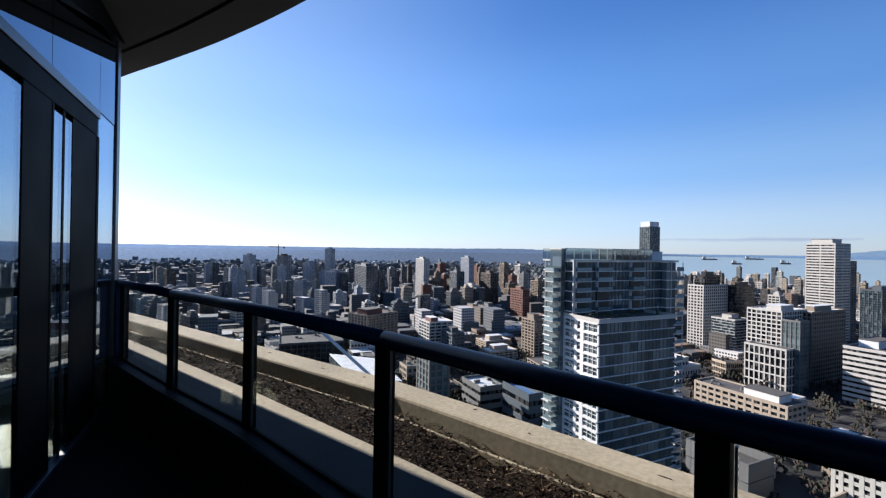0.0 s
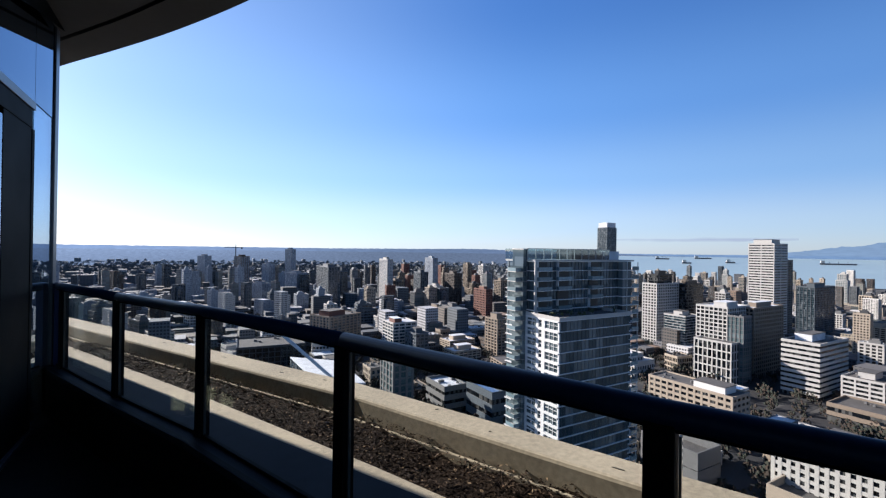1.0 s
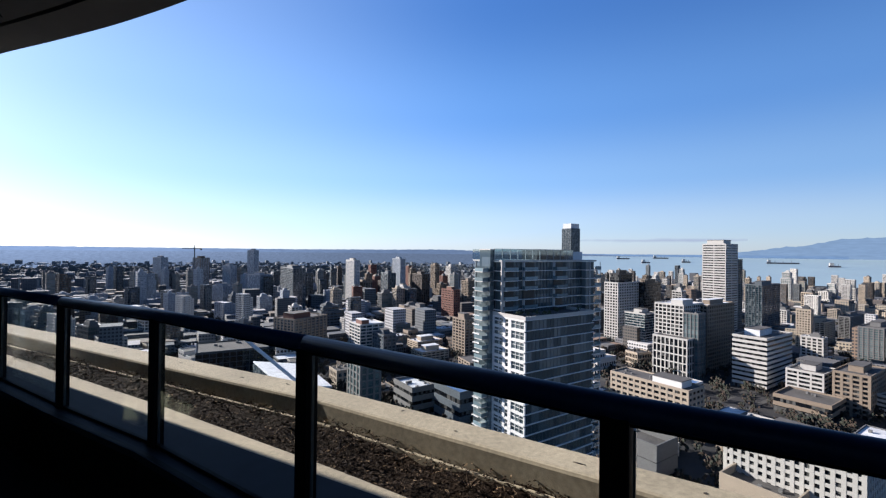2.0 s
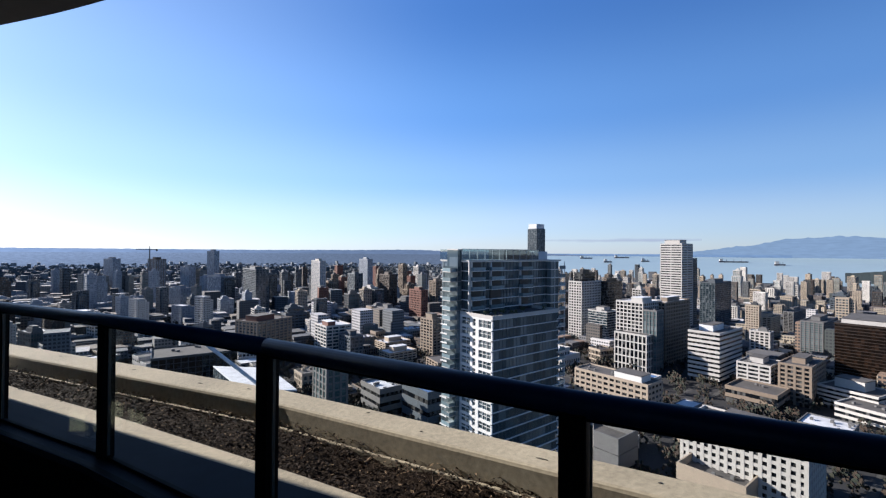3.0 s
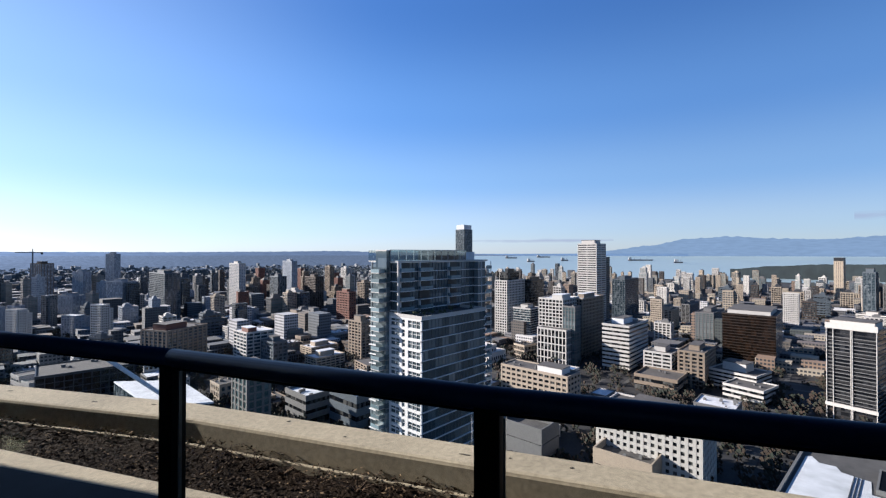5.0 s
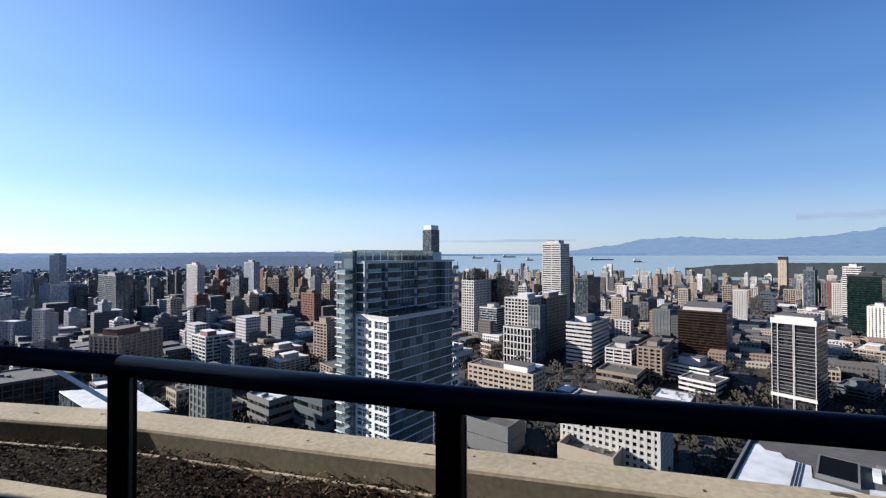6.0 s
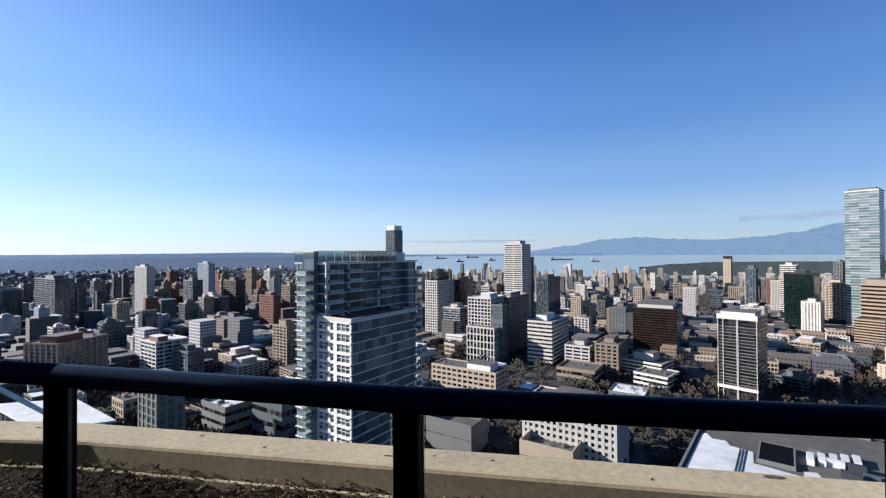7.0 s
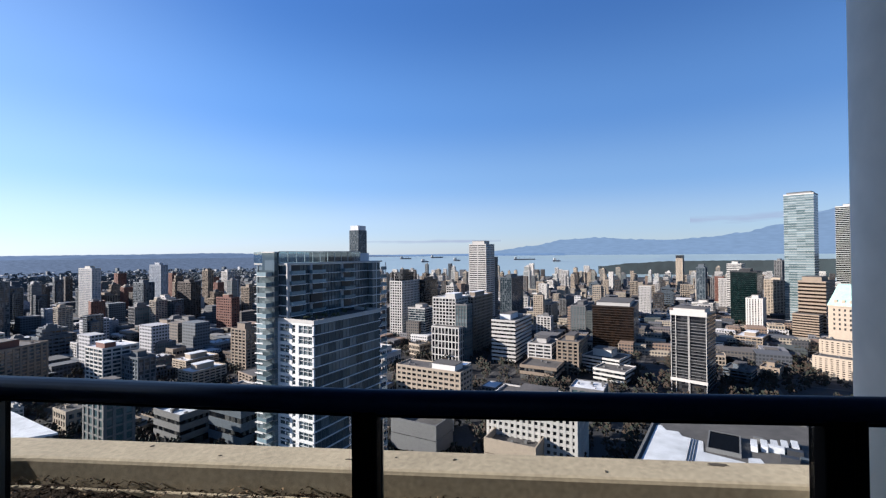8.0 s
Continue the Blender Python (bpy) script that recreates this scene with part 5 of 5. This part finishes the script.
# ---- far low city and trees: too many to count ----
def island_material(name, ramp, rough=0.85, windows=False):
    m = bpy.data.materials.new(name)
    m.use_nodes = True
    n, l = m.node_tree.nodes, m.node_tree.links
    geo, cr = n.new("ShaderNodeNewGeometry"), n.new("ShaderNodeValToRGB")
    cr.color_ramp.interpolation = "CONSTANT"
    while len(cr.color_ramp.elements) < len(ramp):
        cr.color_ramp.elements.new(0.5)
    for i, c in enumerate(ramp):
        cr.color_ramp.elements[i].position, cr.color_ramp.elements[i].color = i / len(ramp), (*c, 1)
    l.new(geo.outputs["Random Per Island"], cr.inputs[0])
    last = cr.outputs[0]
    if windows:
        # rows of window openings on the upright faces
        def op(kind, a, b=None, c=None):
            q = n.new("ShaderNodeMath")
            q.operation = kind
            for i, v in enumerate((a, b, c)):
                if v is None:
                    continue
                if isinstance(v, (int, float)):
                    q.inputs[i].default_value = v
                else:
                    l.new(v, q.inputs[i])
            return q.outputs[0]

        def dot(sock, vec):
            q = n.new("ShaderNodeVectorMath")
            q.operation = "DOT_PRODUCT"
            q.inputs[1].default_value = vec
            l.new(sock, q.inputs[0])
            return q.outputs["Value"]

        c_, s_ = math.cos(radians(GRID)), math.sin(radians(GRID))
        up = op("LESS_THAN", op("ABSOLUTE", dot(geo.outputs["True Normal"], (0, 0, 1))), 0.5)
        row = op("LESS_THAN", op("FRACT", op("DIVIDE", dot(geo.outputs["Position"], (0, 0, 1)), 3.1)), 0.52)
        colm = op("LESS_THAN", op("FRACT", op("DIVIDE", dot(geo.outputs["Position"], (c_ - s_, s_ + c_, 0)), 2.7)), 0.66)
        win = op("MULTIPLY", up, op("MULTIPLY", row, colm))
        mix = n.new("ShaderNodeMix")
        mix.data_type = "RGBA"
        l.new(win, mix.inputs[0])
        l.new(last, mix.inputs[6])
        mix.inputs[7].default_value = (0.02, 0.024, 0.03, 1)
        last = mix.outputs[2]
    l.new(last, n["Principled BSDF"].inputs["Base Color"])
    n["Principled BSDF"].inputs["Roughness"].default_value = rough
    return m


def rise(r):
    """Height of the far land and sea over the near ground, bent up so the horizon fits the camera's view."""
    return 0.0 if r < 2600 else 78 * ((r - 2600) / 2350) ** 1.3


def scatter_boxes(n, r0, r1, az0, az1, lo, hi, seed, power=1.0):
    g = random.Random(seed)
    verts, faces = [], []
    for i in range(n):
        az, r = radians(g.uniform(az0, az1)), r0 + (r1 - r0) * g.random() ** power
        x, y, z = r * math.sin(az), r * math.cos(az), GROUND + rise(r)
        if math.degrees(az) > 22 and r > 1750 + 250 * math.sin(math.degrees(az) * 0.2):
            continue
        w, d, h = g.uniform(5, 13), g.uniform(5, 13), g.uniform(lo, hi) * (3.0 if g.random() < 0.06 and (r > 1000 or az < 1.0) else 1)
        c, s = math.cos(radians(GRID)), math.sin(radians(GRID))
        k = len(verts)
        for px, py, pz in ((-w, -d, -3), (w, -d, -3), (w, d, -3), (-w, d, -3), (-w, -d, h), (w, -d, h), (w, d, h), (-w, d, h)):
            verts.append((x + px * c - py * s, y + px * s + py * c, z + pz))
        faces += [(k, k + 1, k + 5, k + 4), (k + 1, k + 2, k + 6, k + 5), (k + 2, k + 3, k + 7, k + 6), (k + 3, k, k + 4, k + 7), (k + 4, k + 5, k + 6, k + 7)]
    me = bpy.data.meshes.new("far_city")
    me.from_pydata(verts, [], faces)
    return me


M_FARCITY = island_material("far_city_walls_and_roofs", ((0.1, 0.1, 0.105), (0.3, 0.26, 0.2), (0.07, 0.075, 0.085), (0.5, 0.49, 0.48), (0.09, 0.08, 0.07), (0.2, 0.14, 0.1), (0.05, 0.06, 0.058), (0.15, 0.15, 0.16), (0.13, 0.11, 0.1), (0.06, 0.06, 0.065)), windows=True)
# the next two have the haze of distance put into their base colours
M_HAZELOW = island_material("haze_tinted_far_houses", ((0.13, 0.15, 0.17), (0.18, 0.2, 0.22), (0.1, 0.12, 0.135), (0.36, 0.37, 0.38), (0.12, 0.14, 0.16), (0.16, 0.17, 0.18)), windows=True)
M_HAZECITY = island_material("haze_tinted_low_city", ((0.1, 0.115, 0.13), (0.16, 0.16, 0.16), (0.07, 0.08, 0.095), (0.34, 0.34, 0.35), (0.08, 0.085, 0.09), (0.14, 0.12, 0.1), (0.06, 0.065, 0.07)), windows=True)
tagged(shared("low_city", scatter_boxes(2000, 470, 1900, 12, 84, 4, 12, 3), M_FARCITY), "low grey and pale city houses between the towers", "buildings", kind="stuff")
tagged(shared("low_city", scatter_boxes(1900, 470, 1900, -48, 12, 4, 12, 13), M_HAZECITY), "low houses tinted for haze towards the inlet", "buildings", kind="stuff")
tagged(shared("far_city", scatter_boxes(3600, 1500, 3100, -52, 26, 4, 9, 4, 1.0), M_HAZELOW), "far low houses tinted for haze towards the horizon", "buildings", kind="stuff")


def scatter_trees(n, r0, r1, az0, az1, size, seed, only=None):
    g = random.Random(seed)
    verts, faces = [], []
    for i in range(n):
        az, r = radians(g.uniform(az0, az1)), r0 + (r1 - r0) * g.random()
        x, y, z = r * math.sin(az), r * math.cos(az), GROUND + rise(r)
        if math.degrees(az) > 22 and r > 1900 and not only:
            continue
        s = size * g.uniform(0.6, 1.3)
        for q in range(22):
            cx, cy, cz = x + g.gauss(0, 0.45) * s, y + g.gauss(0, 0.45) * s, z + s * g.uniform(0.3, 1.9)
            k = len(verts)
            t = s * g.uniform(0.2, 0.36)
            for px, py, pz in ((1, 0, 0), (-0.5, 0.87, 0.1), (-0.5, -0.87, -0.1), (0, 0, 1), (0, 0.1, -0.9)):
                verts.append((cx + px * t, cy + py * t, cz + pz * t))
            faces += [(k, k + 1, k + 3), (k + 1, k + 2, k + 3), (k + 2, k, k + 3), (k + 1, k, k + 4), (k + 2, k + 1, k + 4), (k, k + 2, k + 4)]
    me = bpy.data.meshes.new("trees")
    me.from_pydata(verts, [], faces)
    return me


M_TREES = island_material("winter_trees", ((0.016, 0.017, 0.01), (0.03, 0.019, 0.012), (0.022, 0.015, 0.01), (0.012, 0.017, 0.011)), 0.95)
# far woods: paler and bluer than near trees, with haze in the colour
M_HAZEWOOD = island_material("haze_tinted_woods", ((0.05, 0.065, 0.075), (0.06, 0.075, 0.085), (0.04, 0.055, 0.065)), 0.95)
tagged(shared("street_trees", scatter_trees(6200, 170, 900, -48, 84, 3.3, 8), M_TREES), "bare brown and dull green street trees", "trees", kind="stuff")
tagged(shared("far_woods", scatter_trees(3500, 1500, 3000, -52, 26, 8.0, 9), M_HAZEWOOD), "far woods among houses, tinted blue-grey for haze", "trees", kind="stuff")

# ---- ground, water and distance ----
def sheet(radii, az0, az1, step, lift=0.0):
    bm = bmesh.new()
    prev = None
    closed = az1 - az0 >= 360
    n = int((az1 - az0) / step) + (0 if closed else 1)
    for r in radii:
        row = [bm.verts.new((r * math.sin(radians(az0 + i * step)), r * math.cos(radians(az0 + i * step)), GROUND + rise(r) + lift)) for i in range(n)]
        if prev:
            for i in range(n if closed else n - 1):
                bm.faces.new((prev[i], prev[(i + 1) % n], row[(i + 1) % n], row[i]))
        elif closed:
            bm.faces.new(row)
        prev = row
    bmesh.ops.recalc_face_normals(bm, faces=bm.faces)
    return bm


RADII = (60, 150, 300, 600, 1000, 1600, 2200, 2600, 3000, 3400, 3800, 4200, 4600, 4950)
tagged(part("ground", sheet(RADII, 0, 360, 4), M_ASPHALT), "dark city ground with streets and far built-up slopes", "ground", kind="structure")


def street_grid(width, lift):
    """Straight streets of the city's grid."""
    bm = bmesh.new()
    for k in range(-9, 14):
        box(bm, -900, k * 92 - width / 2, GROUND - 0.2, 1500, k * 92 + width / 2, GROUND + lift)
    bm.transform(Matrix.Rotation(radians(GRID), 4, "Z") @ Matrix.Translation((0, 40, 0)))
    return bm


def avenue_grid(width, lift):
    bm = bmesh.new()
    for k in range(-7, 12):
        box(bm, k * 130 - width / 2, -500, GROUND - 0.2, k * 130 + width / 2, 1400, GROUND + lift)
    bm.transform(Matrix.Rotation(radians(GRID), 4, "Z") @ Matrix.Translation((30, 0, 0)))
    return bm


M_PAVE = material("grey_concrete_pavement", (0.05, 0.049, 0.047), 0.9, 0, 0.3, 0.4, 0.05, 0)
M_ROAD = material("worn_grey_roadway", (0.022, 0.022, 0.024), 0.85, 0, 0.3, 0.3, 0.03, 0)
tagged(part("pavement", street_grid(20, 0.12), M_PAVE), "pale concrete pavements along the streets", "pavement", kind="structure")
tagged(part("pavement", avenue_grid(20, 0.16), M_PAVE), "pale concrete pavements along the avenues", "pavement", kind="structure")
tagged(part("road", street_grid(13, 0.2), M_ROAD), "grey asphalt streets between the blocks", "road", kind="structure")
tagged(part("road", avenue_grid(13, 0.24), M_ROAD), "grey asphalt avenues between the blocks", "road", kind="structure")
# these slopes glow: their haze is put in as emission
M_FARLAND = glow("hazy_glow_slopes", (0.056, 0.069, 0.092), 1.0, scale=0.014, spread=0.35, sunward=1.1)
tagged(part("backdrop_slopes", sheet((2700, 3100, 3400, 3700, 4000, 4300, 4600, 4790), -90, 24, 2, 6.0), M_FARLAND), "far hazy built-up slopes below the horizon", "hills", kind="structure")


def water_material():
    # pale base colour: sky mirrored by the sea is put into it
    m = material("sky_tinted_sea", (0.264, 0.344, 0.368), 0.4, 0, 0.1, 0.05, 0.003, 0.0, 0.6)
    return m


M_WATER = water_material()
tagged(part("water", sheet((1900, 2200, 2600, 3000, 3400, 3800, 4200, 4600, 4950), 20, 92, 2, 1.5), M_WATER), "pale calm sea beyond the city", "water", kind="structure")
bm = bmesh.new()
box(bm, -560, 980, GROUND + 0.5, -420, 1120, GROUND + 1.2)
box(bm, -900, 1250, GROUND + 0.5, -560, 1330, GROUND + 1.2)
tagged(part("inlet", bm, M_WATER), "bright inlet water between far buildings", "water", kind="structure")


def ridge(r, prof, base, seed, rough):
    """Far ridge: heights in degrees above eye level at given azimuths, with an uneven crest."""
    bm = bmesh.new()
    prev = None
    az = prof[0][0]
    while az <= prof[-1][0]:
        for (a0, e0), (a1, e1) in zip(prof, prof[1:]):
            if a0 <= az <= a1:
                f = (az - a0) / (a1 - a0)
                e = e0 + (e1 - e0) * (f * f * (3 - 2 * f))
        e += rough * (noise.noise((az * 1.7, seed, 0)) + 0.5 * noise.noise((az * 6, seed, 3)))
        x, y = math.sin(radians(az)), math.cos(radians(az))
        col = [bm.verts.new((x * r, y * r, base)), bm.verts.new((x * (r + 20), y * (r + 20), EYE + r * math.tan(radians(e)))), bm.verts.new((x * (r + 60), y * (r + 60), base))]
        if prev:
            for k in range(2):
                bm.faces.new((prev[k], prev[k + 1], col[k + 1], col[k]))
        prev = col
        az += 0.25
    bmesh.ops.recalc_face_normals(bm, faces=bm.faces)
    return bm


# haze and daylight on the ridges are put in as emission
M_HAZE_L = glow("hazy_glow_hills", (0.064, 0.083, 0.118), 1.0, sunward=0.9)
M_HAZE_R = glow("hazy_glow_mountains", (0.1, 0.135, 0.178), 1.0, spread=0.09)
M_HAZE_S = glow("hazy_glow_shore", (0.085, 0.122, 0.175), 1.0)
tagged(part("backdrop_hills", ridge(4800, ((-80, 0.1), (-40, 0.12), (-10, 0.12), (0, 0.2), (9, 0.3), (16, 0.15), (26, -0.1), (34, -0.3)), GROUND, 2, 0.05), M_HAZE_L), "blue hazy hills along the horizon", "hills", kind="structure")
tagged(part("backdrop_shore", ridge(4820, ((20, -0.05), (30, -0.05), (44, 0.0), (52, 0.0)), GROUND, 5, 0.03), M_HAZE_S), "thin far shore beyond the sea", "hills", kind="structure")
tagged(part("backdrop_mountains", ridge(4860, ((40, -0.2), (43, 0.35), (48, 0.95), (52, 1.7), (56, 1.9), (60, 1.6), (64, 1.45), (68, 1.7), (71, 2.1), (74, 2.8), (77, 3.9), (80, 4.6), (95, 5.5)), GROUND, 7, 0.12), M_HAZE_R), "mountains across the water in glowing haze blue", "mountains", kind="structure")
M_FOREST = material("dark_wooded_headland", (0.016, 0.025, 0.028), 0.95, 0, 0.4, 0.03, 0.004, 0)
tagged(part("headland", ridge(2150, ((56, -1.7), (60, -1.3), (64, -1.05), (72, -0.95), (80, -0.75), (92, -0.6)), GROUND, 11, 0.05), M_FOREST), "dark wooded headland beyond the towers", "woods", kind="structure")


def ship(az, r, length, label):
    x, y = r * math.sin(radians(az)), r * math.cos(radians(az))
    root = thing("cargo_ship", label, "ship", "ships at anchor", m=pose(x, y, GROUND + rise(r) + 1.5, 0, 0, -az + 8))
    bm = boxes((-length / 2, -14, -2, length / 2, 14, 9))
    for v in bm.verts:
        if v.co.x > 0 and v.co.z < 0:
            v.co.x *= 0.9
    part("hull", bm, M_SHIP, root, "dark hull")
    part("superstructure", boxes((-length / 2 + 4, -11, 9, -length / 2 + 24, 11, 27)), M_BW, root)
    for k in range(3):
        part("mast", boxes((-length / 4 + k * length / 4, -1, 9, -length / 4 + k * length / 4 + 2, 1, 22)), M_GREY, root)
    return root


M_SHIP = material("dark_ship_hull", (0.0408, 0.0408, 0.0544), 0.6, 0, 0.2, 0.2, 0.02, 0)
for az, r, ln in ((31.5, 4300, 110), (34.0, 3700, 60), (35.6, 4500, 130), (38.2, 3900, 60), (47.0, 4000, 190), (51.0, 3700, 60)):
    ship(az, r, ln, "dark cargo ship lying at anchor on the bay")


# thin cloud streaks low over the sea
def cloud_material():
    m = bpy.data.materials.new("thin_grey_cloud")
    m.use_nodes = True
    n, l = m.node_tree.nodes, m.node_tree.links
    n.remove(n["Principled BSDF"])
    co, mp, tx, cr, em, tr, mx = (n.new(k) for k in ("ShaderNodeTexCoord", "ShaderNodeMapping", "ShaderNodeTexNoise", "ShaderNodeValToRGB", "ShaderNodeEmission", "ShaderNodeBsdfTransparent", "ShaderNodeMixShader"))
    mp.inputs["Scale"].default_value = (0.0024, 0.0024, 0.02)
    tx.inputs["Scale"].default_value, tx.inputs["Detail"].default_value = 1.0, 6
    sp, ab, sub, mu = n.new("ShaderNodeSeparateXYZ"), n.new("ShaderNodeMath"), n.new("ShaderNodeMath"), n.new("ShaderNodeMath")
    l.new(co.outputs["Object"], mp.inputs[0])
    l.new(mp.outputs[0], tx.inputs["Vector"])
    l.new(co.outputs["Generated"], sp.inputs[0])
    sub.operation, sub.inputs[1].default_value = "SUBTRACT", 0.5
    ab.operation = "ABSOLUTE"
    l.new(sp.outputs[2], sub.inputs[0])
    l.new(sub.outputs[0], ab.inputs[0])
    mu.operation, mu.inputs[1].default_value = "MULTIPLY_ADD", -1.3
    l.new(ab.outputs[0], mu.inputs[0])
    l.new(tx.outputs["Fac"], mu.inputs[2])
    cr.color_ramp.elements[0].position, cr.color_ramp.elements[1].position = 0.2, 0.62
    cr.color_ramp.elements[1].color = (0.7, 0.7, 0.7, 1)
    l.new(mu.outputs[0], cr.inputs[0])
    # the cloud's brightness is put in as emission, no lamp lights it
    em.inputs[0].default_value = (0.155, 0.165, 0.2, 1)
    l.new(cr.outputs[0], mx.inputs[0])
    l.new(tr.outputs[0], mx.inputs[1])
    l.new(em.outputs[0], mx.inputs[2])
    l.new(mx.outputs[0], n["Material Output"].inputs[0])
    return m


M_CLOUD = cloud_material()
for a0, a1, e0, e1 in ((25, 44, 1.2, 2.1), (66, 84, 2.6, 4.6)):
    bm = bmesh.new()
    prev = None
    for i in range(21):
        az = radians(a0 + (a1 - a0) * i / 20)
        col = [bm.verts.new((4930 * math.sin(az), 4930 * math.cos(az), EYE + 4930 * math.tan(radians(q)))) for q in (e0, e1)]
        if prev:
            bm.faces.new((prev[0], col[0], col[1], prev[1]))
        prev = col
    tagged(part("backdrop_cloud", bm, M_CLOUD), "thin grey cloud streak low over the sea", "cloud", kind="structure")
